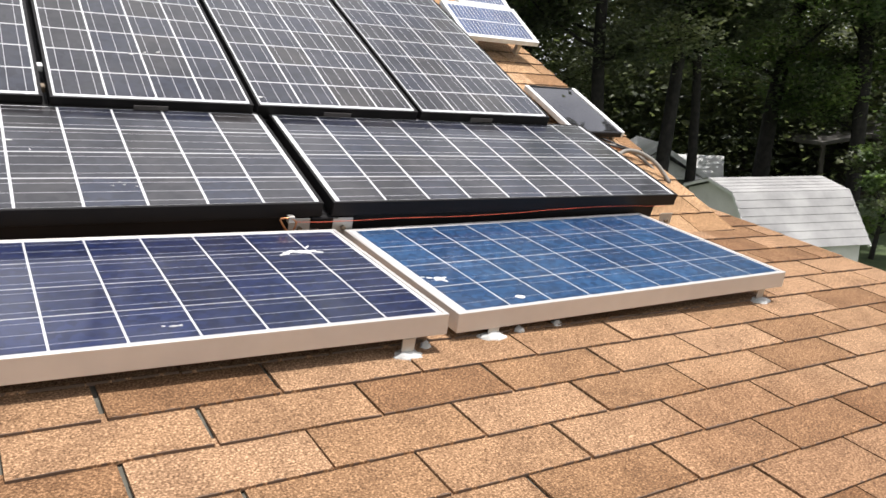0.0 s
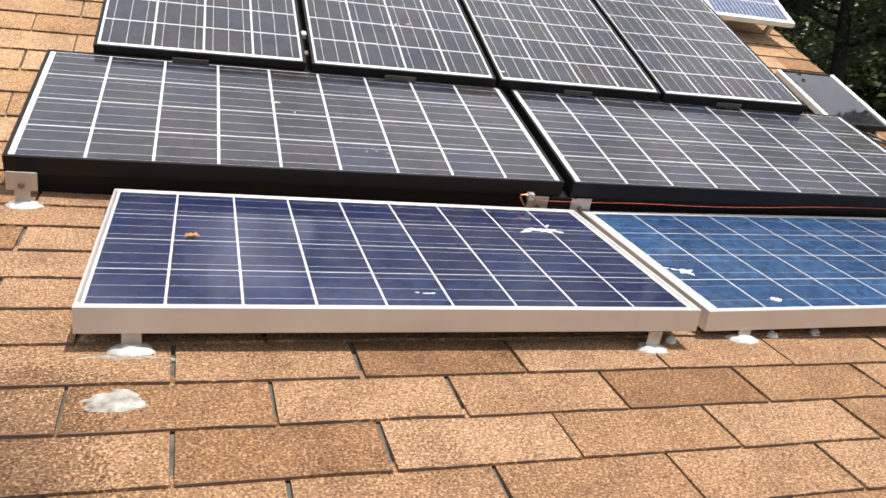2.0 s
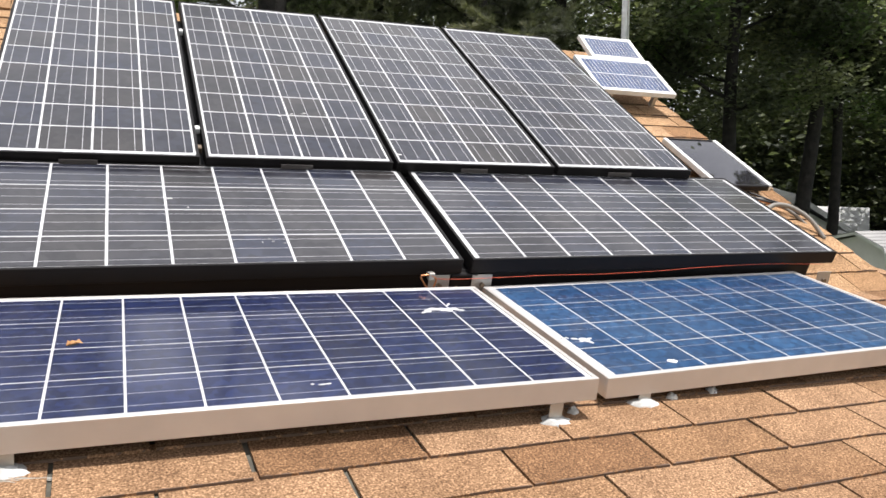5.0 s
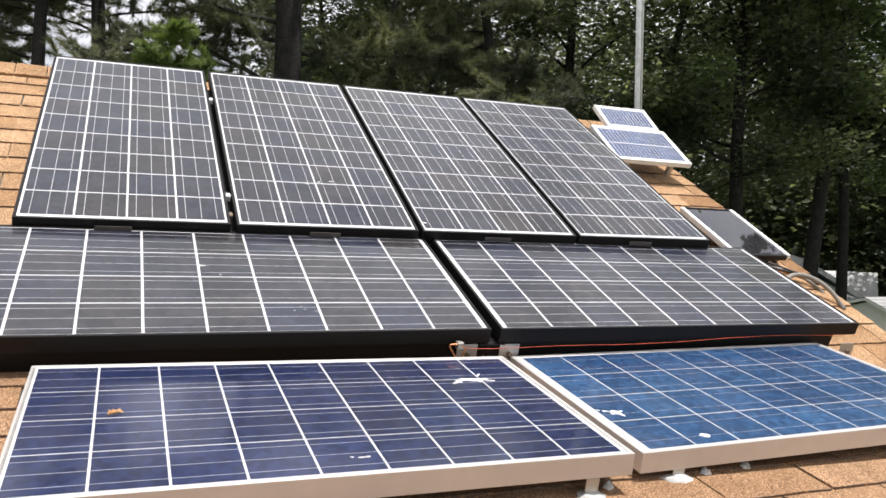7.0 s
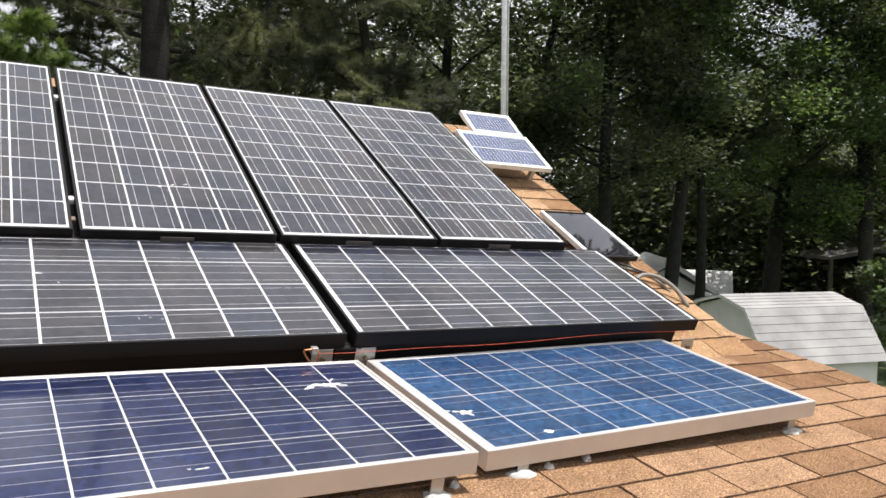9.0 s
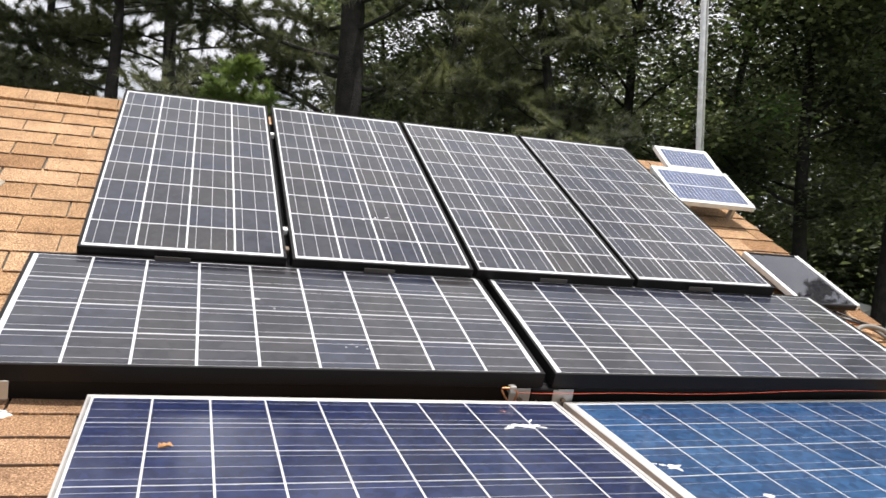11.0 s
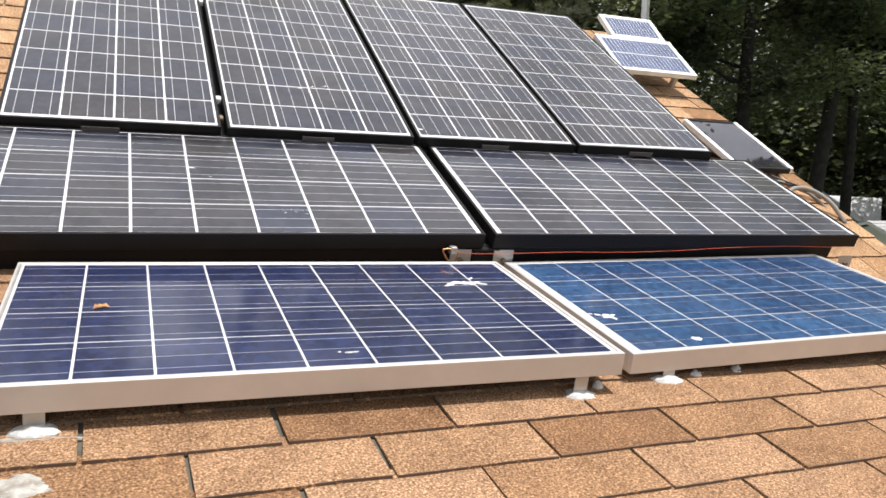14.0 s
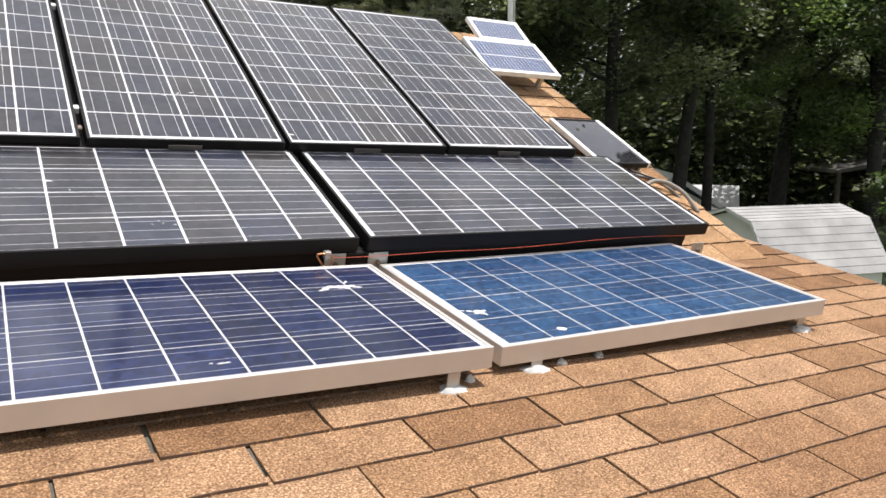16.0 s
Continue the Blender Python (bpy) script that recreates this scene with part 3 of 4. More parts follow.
dropping(FRONT_L, -0.60, 0.075, [(0, 0, 0.004), (0.012, 0.001, 0.003), (-0.02, 0.004, 0.002)], "tiny pale specks on the dark blue panel", 4)
dropping(MID, -0.835, 0.405, [(0, 0, 0.005), (0.05, -0.06, 0.002)], "small pale specks on a black panel", 5)
dropping(MID, -0.60, 0.125, [(0, 0, 0.0015), (0.03, 0.004, 0.002), (0.06, -0.006, 0.0018), (0.02, 0.02, 0.0012)], "small pale specks on a black panel", 6)
dropping(BACK, -0.38, 0.33, [(0, 0, 0.004), (0.05, 0.02, 0.004), (0.03, -0.03, 0.003), (0.10, 0.03, 0.005)], "small pale specks on a black panel", 7)
dropping(BACK, 0.02, 0.06, [(0, 0, 0.006)], "single pale dropping on a black panel corner", 8)
bm = bmesh.new()
for i, (dx, dy, a, w) in enumerate(((0, 0, 0.3, 0.013), (0.008, 0.004, -0.5, 0.011), (-0.008, 0.002, 0.9, 0.009))):
    v = [bm.verts.new((dx + w * (c * math.cos(a) - s * math.sin(a)), dy + w * (c * math.sin(a) + s * math.cos(a)), h)) for c, s, h in ((-1, 0, 0.001), (-0.2, -0.45, 0.006), (1, 0, 0.003), (-0.1, 0.5, 0.009))]
    bm.faces.new(v)
r = bmesh.ops.extrude_face_region(bm, geom=bm.faces[:])
bmesh.ops.translate(bm, vec=(0, 0, 0.0008), verts=[g for g in r["geom"] if isinstance(g, bmesh.types.BMVert)])
leaf = tagged(new("dry_leaf", mesh_of("dry_leaf", bm, M_DRYLEAF)), "curled brown dry leaf on the dark blue panel", "leaf")
leaf.matrix_world = FRONT_L @ T((-1.06, 0.352, 0.0))


# ---- wires, clamps and conduit ----
def cable(name, pts, r, mat, label, base=ROOF, category="wire", sides=7, n=6):
    ob = new(name, mesh_of(name, tube(bmesh.new(), smooth_path(pts, n), r, sides), mat, True))
    ob.matrix_world = base
    return tagged(ob, label, category)


cable("orange_wire", [(-0.17, 0.668, 0.028), (-0.10, 0.663, 0.026), (0.0, 0.661, 0.026), (0.2, 0.663, 0.027), (0.42, 0.663, 0.024), (0.64, 0.663, 0.027), (0.84, 0.663, 0.034), (1.12, 0.663, 0.037), (1.40, 0.663, 0.028)], 0.0008, M_WIRE, "thin orange wire strung along the black panel edge")
lug = thing("ground_lug", ROOF @ T((-0.172, 0.672, 0.022)), "copper ground wire looped round a lug", "ground wire")
part("copper_loop", tube(bmesh.new(), smooth_path([(-0.035, 0, 0.016), (-0.01, -0.005, 0.018), (0.012, -0.006, 0.004), (0.0, 0, -0.03), (-0.02, 0, -0.012), (-0.035, 0, 0.012)]), 0.0028, 6), M_COPPER, lug, smooth=True)
part("lug", bevelled(solid(-0.012, -0.008, 0.002, 0.008, 0.012, 0.024), 0.002), M_BRACKET, lug)
for k, (x, y) in enumerate(((-0.686, 1.12), (-0.686, 0.215), (-0.690, 0.075))):
    c = tagged(new("panel_clamp", mesh_of("panel_clamp", bevelled(solid(-0.014, -0.012, -0.02, 0.012, 0.012, 0.004), 0.003), M_WHITE if k < 2 else M_BOLT)), "small bright clamp between two black panels", "clamp", "panel clamps")
    c.matrix_world = BACK @ T((x - 0.0, y, -0.004))
for dx in (-1.055, -0.37, 0.30, 0.95):
    c = tagged(new("rating_plate", mesh_of("rating_plate", bevelled(solid(-0.055, -0.002, -0.009, 0.055, 0.0, 0.009), 0.0008), M_PLATE)), "narrow dull metal plate on the panel frame", "plate", "rating plates")
    c.matrix_world = BACK @ T((dx, -0.0145, -0.02))
cable("conduit", [(1.43, 1.03, 0.05), (1.51, 1.09, 0.11), (1.60, 1.13, 0.145), (1.69, 1.12, 0.14), (1.75, 1.06, 0.10), (1.78, 0.99, 0.03)], 0.010, M_CONDUIT, "grey flexible conduit bent over the roof edge", category="conduit")
cable("conduit", [(1.46, 1.22, 0.14), (1.56, 1.24, 0.15), (1.66, 1.22, 0.145), (1.74, 1.16, 0.11), (1.79, 1.10, 0.06)], 0.007, M_CONDUIT, "grey conduit running off the roof edge", category="conduit")
for k in range(3):
    cable("black_cable", [(1.50 + 0.05 * k, 1.29, 0.17), (1.56 + 0.05 * k, 1.24 - 0.02 * k, 0.15), (1.66 + 0.03 * k, 1.22 - 0.03 * k, 0.135), (1.78, 1.16 - 0.02 * k, 0.10)], 0.004, M_CABLE if k else M_COPPER, "loose cable under the thin-film panel", category="cable")
cable("white_cable", [(1.30, 1.52, 0.215), (1.37, 1.42, 0.20), (1.46, 1.33, 0.17), (1.52, 1.27, 0.15)], 0.008, M_CONDUIT, "pale conduit beside the back panel", category="conduit")

# ---- masts ----
mast = thing("antenna_mast", pose(2.27, 3.05, 0, 0, -0.4, 0), "tall galvanised steel mast standing behind the ridge", "mast")
part("pole", tube(bmesh.new(), [(0, 0, 0), (0, 0, 9.5)], 0.019, 14), M_GALV, mast, smooth=True)
part("rail", tube(bmesh.new(), [(0.020, -0.016, 2.0), (0.020, -0.016, 9.4)], 0.0075, 8), M_GALV, mast, "side conduit on the mast", smooth=True)
part("boom", tube(bmesh.new(), [(-0.40, 0, 6.2), (0.30, 0, 6.2)], 0.012, 8), M_GALV, mast, smooth=True)
for x, z in ((-0.18, 5.12), (-0.31, 5.24)):
    part("antenna_element", tube(bmesh.new(), [(x, -0.02, z), (x, 0, 6.6)], 0.012, 8), M_WHITE, mast, "white antenna element", smooth=True)
mast2 = thing("antenna_mast", pose(-4.35, 12.2, 0, 0, 0, 0), "pale steel mast in the distance beside the pines", "mast")
part("pole", tube(bmesh.new(), [(0, 0, 0), (0, 0, 12)], 0.06, 12), M_GALV, mast2, smooth=True)


# ---- shed ----
def shed():
    a, b = Vector((10.08, 7.40)), Vector((12.34, 6.79))
    d = (b - a).normalized()
    L = (b - a).length
    turn = math.degrees(math.atan2(d.y, d.x))
    m = pose(a.x, a.y, 0, 0, 0, turn)
    s = thing("shed", m, "pale garden shed with a weathered gambrel shingle roof", "shed")
    half = [(-1.27, 1.07), (-0.68, 1.92), (0.0, 2.09), (0.68, 1.92), (1.27, 1.07)]
    wall = [(-1.15, 0.0), (-1.15, 1.14), (-0.66, 1.85), (0, 2.02), (0.66, 1.85), (1.15, 1.14), (1.15, 0.0)]
    bm = prism(wall, 0.08, L - 0.08)
    bmesh.ops.rotate(bm, cent=(0, 0, 0), matrix=Matrix.Rotation(-math.pi / 2, 3, "Z"), verts=bm.verts[:])
    part("wall", bm, M_SHEDWALL, s, "pale green wall panels")
    for (y0, z0), (y1, z1) in zip(half, half[1:]):
        n = max(2, round(math.hypot(y1 - y0, z1 - z0) / 0.14))
        for k in range(n):
            f, g = k / n, (k + 1) / n
            ya, za, yb, zb = y0 + (y1 - y0) * f, z0 + (z1 - z0) * f, y0 + (y1 - y0) * g, z0 + (z1 - z0) * g
            nrm = Vector((0, -(z1 - z0), (y1 - y0))).normalized()
            if nrm.z < 0:
                nrm = -nrm
            lo = 0.011 if (za < zb) else 0.004
            hi = 0.004 if (za < zb) else 0.011
            bm = bmesh.new()
            v = []
            for x in (-0.03, L + 0.03):
                for (yy, zz, t) in ((ya, za, 0.0), (ya, za, lo), (yb, zb, hi), (yb, zb, 0.0)):
                    v.append(bm.verts.new(Vector((x, yy, zz)) + nrm * t))
            for q in ((0, 1, 2, 3), (7, 6, 5, 4), (0, 4, 5, 1), (1, 5, 6, 2), (2, 6, 7, 3), (3, 7, 4, 0)):
                bm.faces.new([v[i] for i in q])
            bmesh.ops.recalc_face_normals(bm, faces=bm.faces)
            part("roof_course", bm, M_SHEDROOF, s)
    for x in (0.05, L - 0.05):
        bm = bmesh.new()
        for (y0, z0), (y1, z1) in zip(half, half[1:]):
            tube(bm, [(x - 0.06 if x < 1 else x + 0.06, y0, z0 - 0.03), (x - 0.06 if x < 1 else x + 0.06, y1, z1 - 0.03)], 0.03, 4)
        part("rake_trim", bm, M_SIDING, s, "white rake board")
    return s


shed()


# ---- neighbouring houses ----
def house(m, W, Dp, eave, ridge, wall_mat, roof_mat, label, porch=False):
    h = thing("house", m, label, "house")
    part("wall", prism([(-W / 2, 0), (-W / 2, eave), (0, ridge - 0.15), (W / 2, eave), (W / 2, 0)], 0, Dp), wall_mat, h)
    for sgn in (-1, 1):
        part("roof", prism([(0, ridge), (sgn * (W / 2 + 0.4), eave - 0.2), (sgn * (W / 2 + 0.4), eave - 0.05), (0, ridge + 0.16)], -0.4, Dp + 0.4), roof_mat, h)
    zt = min(2.1, eave - 0.12)
    zb = max(zt - 1.1, 0.5)
    for x in (-W / 4, W / 4):
        w = part("window", bevelled(solid(x - 0.5, -0.05, zb, x + 0.5, 0.02, zt), 0.01), M_SIDING, h, "white framed window")
        part("pane", solid(x - 0.42, -0.06, zb + 0.08, x + 0.42, -0.052, zt - 0.08), M_GLASS, w)
        w2 = part("window", bevelled(solid(W / 2 - 0.02, Dp / 2 - 0.5 + x, zb, W / 2 + 0.05, Dp / 2 + 0.5 + x, zt), 0.01), M_SIDING, h, "white framed window")
        part("pane", solid(W / 2 + 0.052, Dp / 2 - 0.42 + x, zb + 0.08, W / 2 + 0.06, Dp / 2 + 0.42 + x, zt - 0.08), M_GLASS, w2)
    if porch:
        for y in (0.5, Dp / 2, Dp - 0.5):
            part("porch_post", solid(-W / 2 - 1.9, y - 0.06, 0, -W / 2 - 1.78, y + 0.06, eave - 0.35), wall_mat, h)
        part("porch_roof", prism([(-W / 2, eave - 0.1), (-W / 2 - 2.2, eave - 0.45), (-W / 2 - 2.2, eave - 0.33), (-W / 2, eave + 0.05)], 0, Dp), roof_mat, h)
    return h


house(pose(16.7, 14.6, 0, 0, 0, -36), 2.0, 3.2, 1.25, 1.95, M_SIDING, M_PALEROOF, "white gabled outbuilding beyond the trees")
house(pose(18.8, 16.2, 0, 0, 0, 220), 1.3, 1.4, 0.95, 1.45, M_SIDING, M_PALEROOF, "low white outbuilding beside a gabled one")
house(pose(30.3, 11.7, 0, 0, 0, -28), 8.0, 13.0, 2.3, 3.9, M_HOUSEWALL, M_HOUSEROOF, "dark roofed house in the shade of the trees", True)


# ---- trees ----
def leaf_quads(centres, size, rnd, spread, count, flat=0.35):
    """Many small pointed leaves round given centres, as vertices and faces."""
    V, F = [], []
    for c in centres:
        for _ in range(count):
            p = Vector(c) + Vector((rnd.gauss(0, spread), rnd.gauss(0, spread), rnd.gauss(0, spread * 0.7)))
            a, t = rnd.uniform(0, 6.283), rnd.gauss(0, flat)
            s = size * rnd.uniform(0.6, 1.35)
            u = Vector((math.cos(a) * math.cos(t), math.sin(a) * math.cos(t), math.sin(t)))
            w = u.cross(Vector((rnd.gauss(0, 0.5), rnd.gauss(0, 0.5), 1))).normalized() * (s * 0.34)
            n = u.cross(w).normalized() * (s * 0.12)
            k = len(V)
            V += [p, p + u * s * 0.45 + w - n, p + u * s, p + u * s * 0.45 - w - n]
            F += [(k, k + 1, k + 2), (k, k + 2, k + 3)]
    return V, F


def needle_tufts(centres, size, rnd, count):
    V, F = [], []
    for c, d in centres:
        for _ in range(count):
            u = (d + Vector((rnd.gauss(0, 0.55), rnd.gauss(0, 0.55), rnd.gauss(0, 0.55)))).normalized() * (size * rnd.uniform(0.7, 1.2))
            w = u.cross(Vector((rnd.gauss(0, 1), rnd.gauss(0, 1), rnd.gauss(0, 1)))).normalized() * 0.006
            k = len(V)
            V += [c - w, c + w, c + u]
            F += [(k, k + 1, k + 2)]
    return V, F


def crown_part(name, V, F, mat, parent, label=""):
    me = bpy.data.meshes.new(name)
    me.from_pydata([tuple(v) for v in V], [], F)
    me.materials.append(mat)
    ob = new(name, me)
    ob.parent = parent
    return tagged(ob, label, kind="stuff")


def branch_path(p, d, length, rnd, wob, n=5, droop=0.0):
    pts = [Vector(p)]
    d = Vector(d).normalized()
    for k in range(n):
        d = (d + Vector((rnd.gauss(0, wob), rnd.gauss(0, wob), rnd.gauss(0, wob) + droop))).normalized()
        pts.append(pts[-1] + d * length / n)
    return pts


def broad_tree(x, y, height, width, seed, clumps, per, size, label, bottom=0.25, trunk=0.22, lit=0.15):
    rnd = random.Random(seed)
    t = thing("tree", pose(x, y, 0), label, "tree", "broadleaf trees")
    bm = bmesh.new()
    stem = branch_path((0, 0, 0), (0, 0, 1), height * 0.9, rnd, 0.05, 8)
    tube(bm, stem, [trunk * (1 - 0.85 * k / 8) for k in range(9)], 9)
    part("trunk", bm, M_BARK, t, smooth=True)
    ends = []
    bm = bmesh.new()
    for k in range(22):
        f = bottom + (0.97 - bottom) * (k + rnd.random()) / 22
        i = min(int(f * 8), 7)
        p = stem[i].lerp(stem[i + 1], f * 8 - i)
        a = rnd.uniform(0, 6.283)
        reach = width * (0.35 + 0.65 * math.sin(math.pi * min(1, max(0.08, (f - bottom) / (1 - bottom) * 0.85 + 0.12)))) * rnd.uniform(0.6, 1.1)
        path = branch_path(p, (math.cos(a), math.sin(a), 0.45), reach, rnd, 0.14, 5)
        r = trunk * 0.32 * (1 - 0.6 * f)
        tube(bm, path, [r * (1 - 0.17 * j) for j in range(6)], 5)
        for q in path[2:]:
            ends.append(q)
            for _ in range(2):
                tw = branch_path(q, (rnd.gauss(0, 1), rnd.gauss(0, 1), 0.3), reach * 0.35, rnd, 0.2, 3)
                tube(bm, tw, [r * 0.3, r * 0.22, r * 0.15, r * 0.08], 4)
                ends += tw[1:]
    tagged(part("branching", bm, M_BARK, t, smooth=True), kind="stuff")
    rnd.shuffle(ends)
    ends = ends[:clumps] if len(ends) > clumps else ends
    # the lit share of clumps takes the sunlit colour
    cut = int(len(ends) * (1 - lit))
    V, F = leaf_quads(ends[:cut], size, rnd, width * 0.075, per)
    crown_part("crown", V, F, M_LEAF, t, "dense dark green leaves")
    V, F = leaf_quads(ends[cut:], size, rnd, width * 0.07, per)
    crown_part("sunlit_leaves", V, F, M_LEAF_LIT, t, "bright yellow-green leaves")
    return t


def pine_tree(x, y, height, width, seed, label, trunk=0.26, bottom=0.25, limbs=34, tufts=15, lit=False, per=22, size=0.17):
    rnd = random.Random(seed)
    t = thing("pine_tree", pose(x, y, 0), label, "tree", "pine trees")
    bm = bmesh.new()
    stem = branch_path((0, 0, 0), (0, 0, 1), height, rnd, 0.025, 10)
    tube(bm, stem, [trunk * (1 - 0.8 * k / 10) for k in range(11)], 10)
    part("trunk", bm, M_BARK, t, smooth=True)
    C = []
    bm = bmesh.new()
    for k in range(limbs):
        f = bottom + (0.98 - bottom) * (k + rnd.random()) / limbs
        i = min(int(f * 10), 9)
        p = stem[i].lerp(stem[i + 1], f * 10 - i)
        a = rnd.uniform(0, 6.283)
        reach = width * (1.05 - 0.75 * f) * rnd.uniform(0.6, 1.15)
        path = branch_path(p, (math.cos(a), math.sin(a), 0.12), reach, rnd, 0.12, 7, 0.02)
        r = trunk * 0.22 * (1.1 - f)
        tube(bm, path, [r * (1 - 0.12 * j) for j in range(8)], 5)
        for j in range(2, 8):
            for _ in range(3):
                tw = branch_path(path[j], (rnd.gauss(0, 1), rnd.gauss(0, 1), rnd.gauss(0.2, 0.3)), reach * 0.24 + 0.15, rnd, 0.2, 3)
                tube(bm, tw, [r * 0.25, r * 0.2, r * 0.14, r * 0.08], 4)
                for q, q0 in ((tw[1], tw[0]), (tw[2], tw[1]), (tw[3], tw[2])):
                    for _ in range(tufts // 3):
                        C.append((q.lerp(q0, rnd.random()), (q - q0).normalized()))
    tagged(part("branching", bm, M_BARK, t, smooth=True), kind="stuff")
    V, F = needle_tufts(C, size, rnd, per)
    crown_part("needles", V, F, M_NEEDLE_LIT if lit else M_NEEDLE, t, "long green needles in tufts")
    return t


def at(azimuth, dist):
    a = radians(azimuth)
    return -1.08 + dist * math.sin(a), -1.42 + dist * math.cos(a)


P1 = "tall dark pine with long needles behind the roof"
pine_tree(*at(-0.5, 15.5), 13.0, 4.6, 1, P1, 0.20, 0.28)
pine_tree(*at(10.6, 14.0), 15.0, 4.8, 2, P1, 0.35, 0.24)
pine_tree(*at(-5.0, 14.0), 11.5, 4.2, 8, P1, 0.17, 0.26, 30)
pine_tree(*at(-9.5, 17.0), 10.0, 4.0, 3, P1, 0.18, 0.22)
pine_tree(*at(19.0, 18.0), 14.0, 4.8, 4, P1, 0.24, 0.2)
pine_tree(*at(28.0, 15.0), 9.5, 3.8, 5, P1, 0.2, 0.2, 40)
pine_tree(*at(3.5, 12.5), 6.0, 1.9, 6, "young bright green pine behind the roof", 0.07, 0.3, 22, 12, True, 24, 0.13)
pine_tree(*at(7.5, 12.0), 5.2, 1.5, 7, "young bright green pine behind the roof", 0.06, 0.3, 18, 12, True, 24, 0.13)
B1 = "tall broadleaf tree with a dense dark crown"
for k, (az, dist, h, w) in enumerate(((24, 22, 15, 4.6), (32, 20, 15, 4.6), (38, 23, 17, 5.0), (43.5, 19, 14, 4.2), (47.9, 20, 15, 4.0), (50.1, 21.5, 14, 3.8), (54.6, 25, 14.5, 4.6), (60.5, 24, 13, 4.4), (66, 26, 12, 4.2), (15.5, 24, 12, 4.4))):
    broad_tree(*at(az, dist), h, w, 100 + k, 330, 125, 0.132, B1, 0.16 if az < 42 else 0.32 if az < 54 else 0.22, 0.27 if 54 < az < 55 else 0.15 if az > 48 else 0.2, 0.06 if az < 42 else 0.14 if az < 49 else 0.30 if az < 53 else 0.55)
broad_tree(*at(62.0, 19.5), 3.3, 1.3, 150, 110, 55, 0.11, "small pale leafy tree beside the house", 0.15, 0.06, 0.6)
pine_tree(19.6, 10.3, 21.0, 3.0, 9, "very tall slender pine beyond the roof edge", 0.2, 0.5, 26, 12)
# far woods, closing the view
rnd = random.Random(77)
V, F = [], []
for k in range(2350):
    az, dist = (rnd.uniform(-28, 84) if k < 1300 else rnd.uniform(28, 75)), rnd.uniform(32, 44)
    tall = (9.0 if az < 32 else 13.0 if az < 46 else 10.5) + 4 * noise.noise(Vector((az * 0.12, 0, 0))) if az > 17 else 5.5 + 3.0 * noise.noise(Vector((az * 0.15, 4, 0)))
    if k >= 1900:
        az, tall = rnd.uniform(40, 74), 5.0
    p = Vector((*at(az, dist), rnd.uniform(0.6, max(2.0, tall))))
    if az > 56 and p.z > 6.5 and rnd.random() < 0.7:
        continue
    v, f = leaf_quads([p], 0.20, rnd, 1.0, 130) if k >= 1900 else leaf_quads([p], 0.32, rnd, 1.1, 65)
    F += [tuple(i + len(V) for i in q) for q in f]
    V += v
# deeper, denser trees behind, down to the ground
for k in range(620):
    az = rnd.uniform(14, 72)
    top = 12.5 if az < 47 else 9.0
    p = Vector((*at(az, rnd.uniform(45, 52)), rnd.uniform(0.8, top + 2.5 * noise.noise(Vector((az * 0.2, 9, 0))))))
    v, f = leaf_quads([p], 0.30, rnd, 1.2, 115)
    F += [tuple(i + len(V) for i in q) for q in f]
    V += v
woods = bpy.data.meshes.new("woods")
woods.from_pydata([tuple(v) for v in V], [], F)
woods.materials.append(M_LEAF)
tagged(new("woods", woods), "dense dark woods in the distance", "woods", kind="stuff")

# ---- shingles, course by course ----
TAB_L, EXP_L, TAB_U, EXP_U = 0.3262, 0.1286, 0.2690, 0.1222


def tab_mesh(w, length, seed, mat, slot):
    """One shingle tab: butt edge at y = 0, thicker at the butt, slightly uneven."""
    rnd = random.Random(seed)
    bm = bmesh.new()
    n = 4
    top, low = [], []
    for i in range(n + 1):
        x = slot + (w - 2 * slot) * i / n
        e = rnd.uniform(-0.0015, 0.0015)
        top.append((bm.verts.new((x, e, 0.0085 + rnd.uniform(-0.0008, 0.0012))), bm.verts.new((x, length, 0.0015))))
        low.append((bm.verts.new((x, e, 0.001)), bm.verts.new((x, length, -0.003))))
    for i in range(n):
        bm.faces.new((top[i][0], top[i + 1][0], top[i + 1][1], top[i][1]))
        bm.faces.new((low[i][0], low[i + 1][0], top[i + 1][0], top[i][0]))
    for a in (0, n):
        q = (low[a][0], top[a][0], top[a][1], low[a][1])
        bm.faces.new(q if a else q[::-1])
    bmesh.ops.recalc_face_normals(bm, faces=bm.faces)
    return mesh_of("shingle", bm, mat)


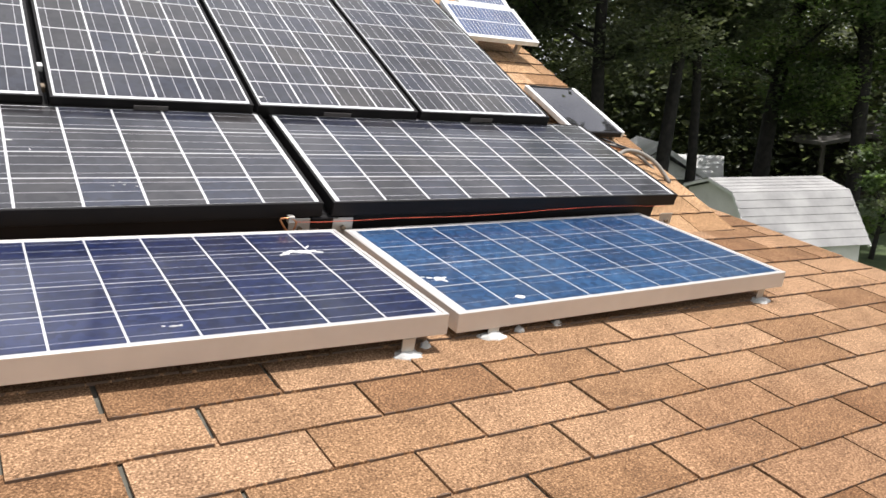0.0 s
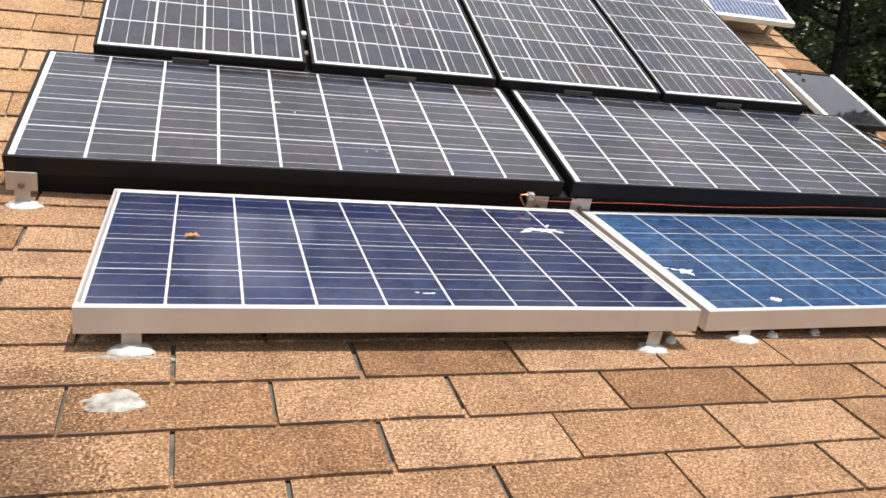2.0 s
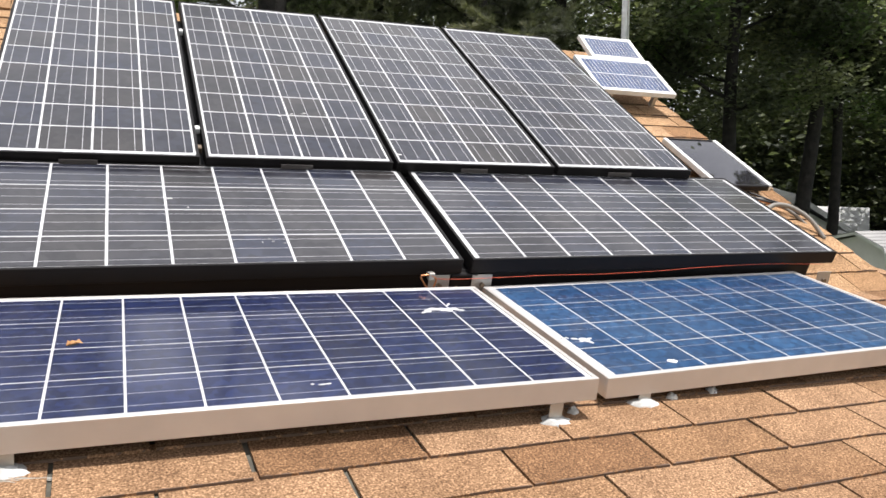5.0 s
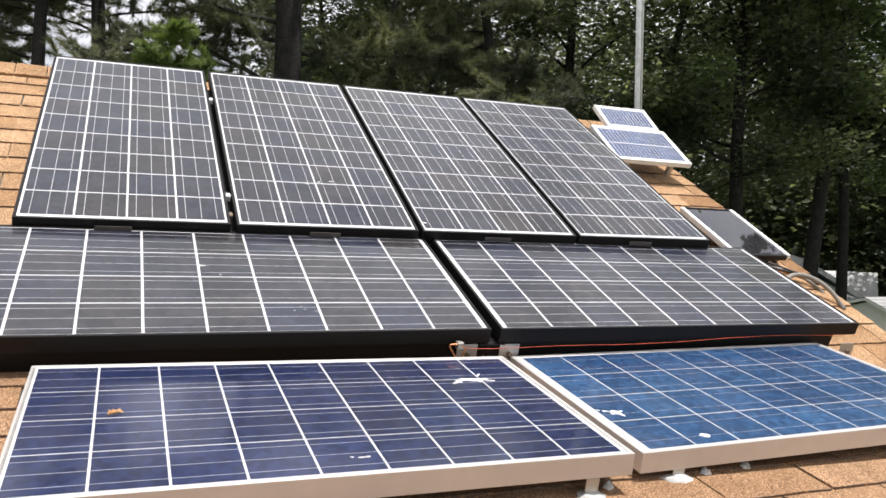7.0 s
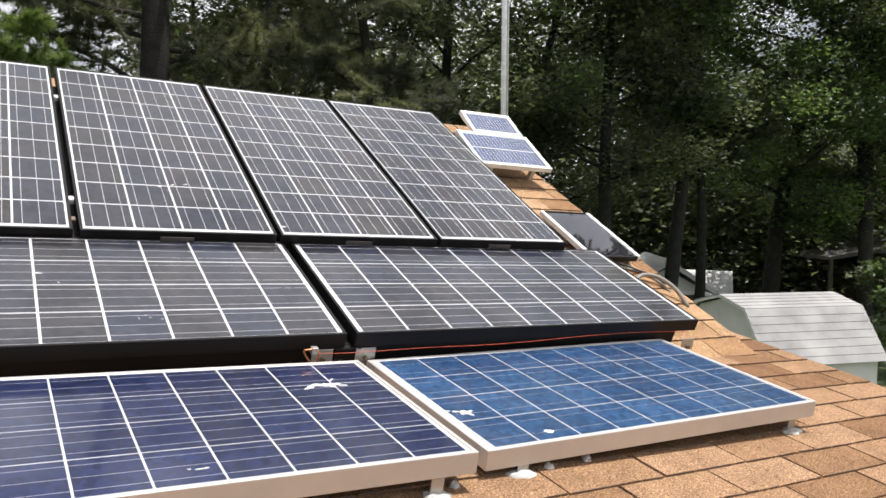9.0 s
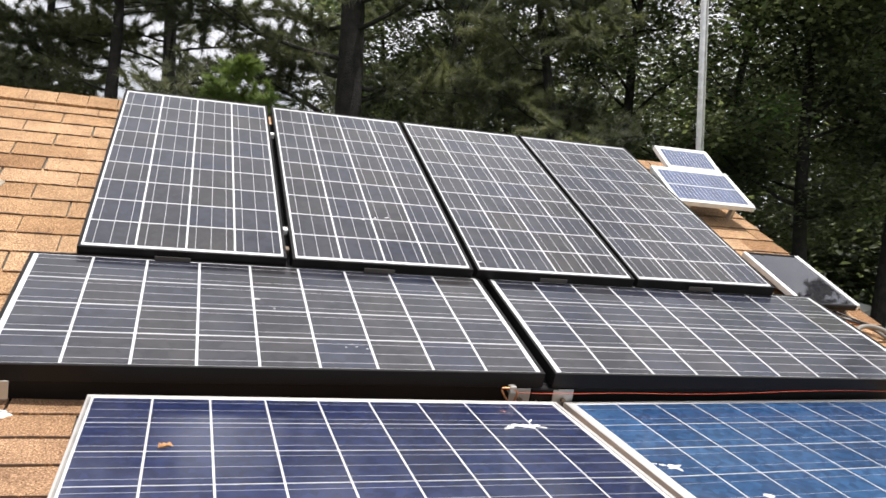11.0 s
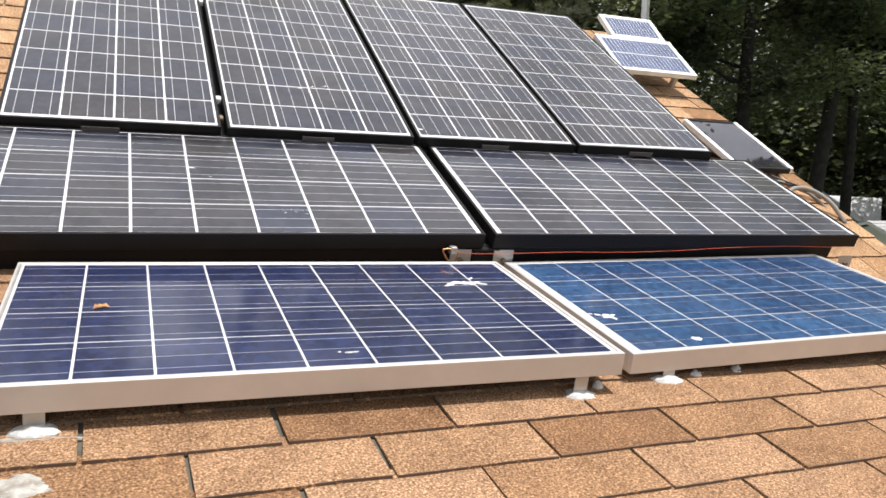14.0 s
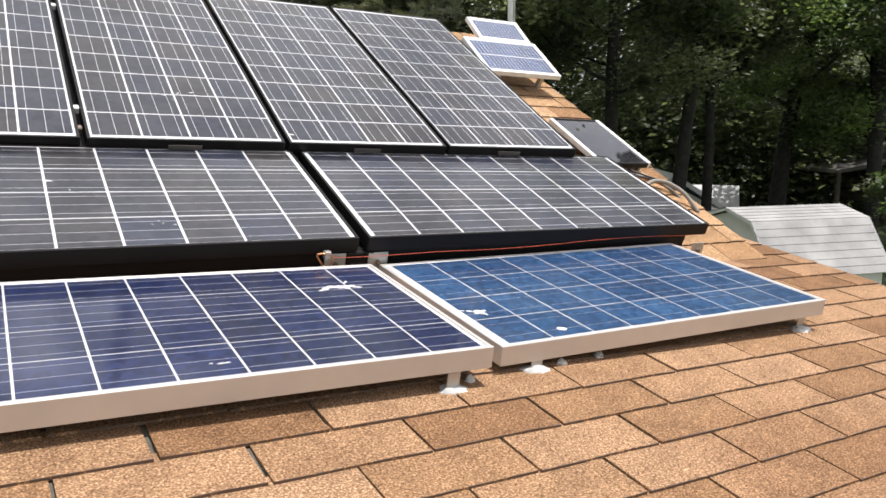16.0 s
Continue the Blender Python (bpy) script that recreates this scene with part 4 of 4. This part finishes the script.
def lay(roof, place, tab, exp, y_lines, x_from, phase, limit, right, mats, odd=0):
    full = [tab_mesh(tab, exp + 0.028, 500 + k, mats[0], mats[2]) for k in range(4)]
    rest, made, rnd = [], 0, random.Random(5)
    for k, y in y_lines:
        x = x_from + (phase + ((k + odd) % 2) * tab / 2) % tab - tab
        edge = right(y)
        while x < edge - 0.02:
            w = tab if x + tab <= edge else edge - x
            xx = x
            if w < 0.05:
                break
            if right is rake_x and y > (break_y(x) + 0.02 if x < 1.4 else 1.07):
                x += tab
                continue
            me = full[rnd.randrange(4)] if w == tab else tab_mesh(w, exp + 0.028, 900, mats[0], mats[2])
            m = place(xx + rnd.uniform(-0.003, 0.003), y + 0.004 * xx + rnd.uniform(-0.0015, 0.0015))
            if limit(xx, y) and made < 300:
                s = new("shingle", me)
                s.parent = roof
                s.matrix_parent_inverse = roof.matrix_world.inverted()
                s.matrix_world = m
                made += 1
            else:
                rest.append((me, m))
            x += tab
    if rest:
        bm = bmesh.new()
        inv = roof.matrix_world.inverted()
        for me, m in rest:
            k = len(bm.verts)
            bm.from_mesh(me)
            bm.verts.ensure_lookup_table()
            mm = inv @ m
            for v in bm.verts[k:]:
                v.co = mm @ v.co
        s = part("shingles_beyond", bm, mats[1], roof, "further shingle tabs")
        tagged(s, kind="stuff")


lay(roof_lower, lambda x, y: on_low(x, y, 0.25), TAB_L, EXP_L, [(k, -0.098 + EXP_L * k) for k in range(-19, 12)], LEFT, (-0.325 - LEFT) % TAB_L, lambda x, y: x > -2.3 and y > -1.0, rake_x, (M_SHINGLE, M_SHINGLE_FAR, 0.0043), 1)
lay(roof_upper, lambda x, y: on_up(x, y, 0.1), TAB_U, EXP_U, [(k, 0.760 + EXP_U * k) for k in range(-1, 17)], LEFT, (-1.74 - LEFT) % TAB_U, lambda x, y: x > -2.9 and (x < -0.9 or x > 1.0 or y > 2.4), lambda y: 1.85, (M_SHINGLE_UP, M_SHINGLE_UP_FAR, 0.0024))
# ridge caps
for k in range(60):
    x = LEFT + 0.02 + k * 0.131
    if x > 1.8:
        break
    bm = bmesh.new()
    v = [bm.verts.new(p) for p in ((0, 0.02, 0.012), (0.127, 0.02, 0.010), (0.127, 0.15, 0.014), (0, 0.15, 0.016), (0, 0.27, -0.07), (0.127, 0.27, -0.072), (0, 0.02, 0.0), (0.127, 0.02, 0.0))]
    for q in ((0, 1, 2, 3), (3, 2, 5, 4), (6, 7, 1, 0)):
        bm.faces.new([v[i] for i in q])
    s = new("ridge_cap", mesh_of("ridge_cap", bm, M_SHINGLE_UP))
    s.parent = roof_upper
    s.matrix_parent_inverse = roof_upper.matrix_world.inverted()
    s.matrix_world = on_up(x, RIDGE_Y - 0.12, 0, 0.006)
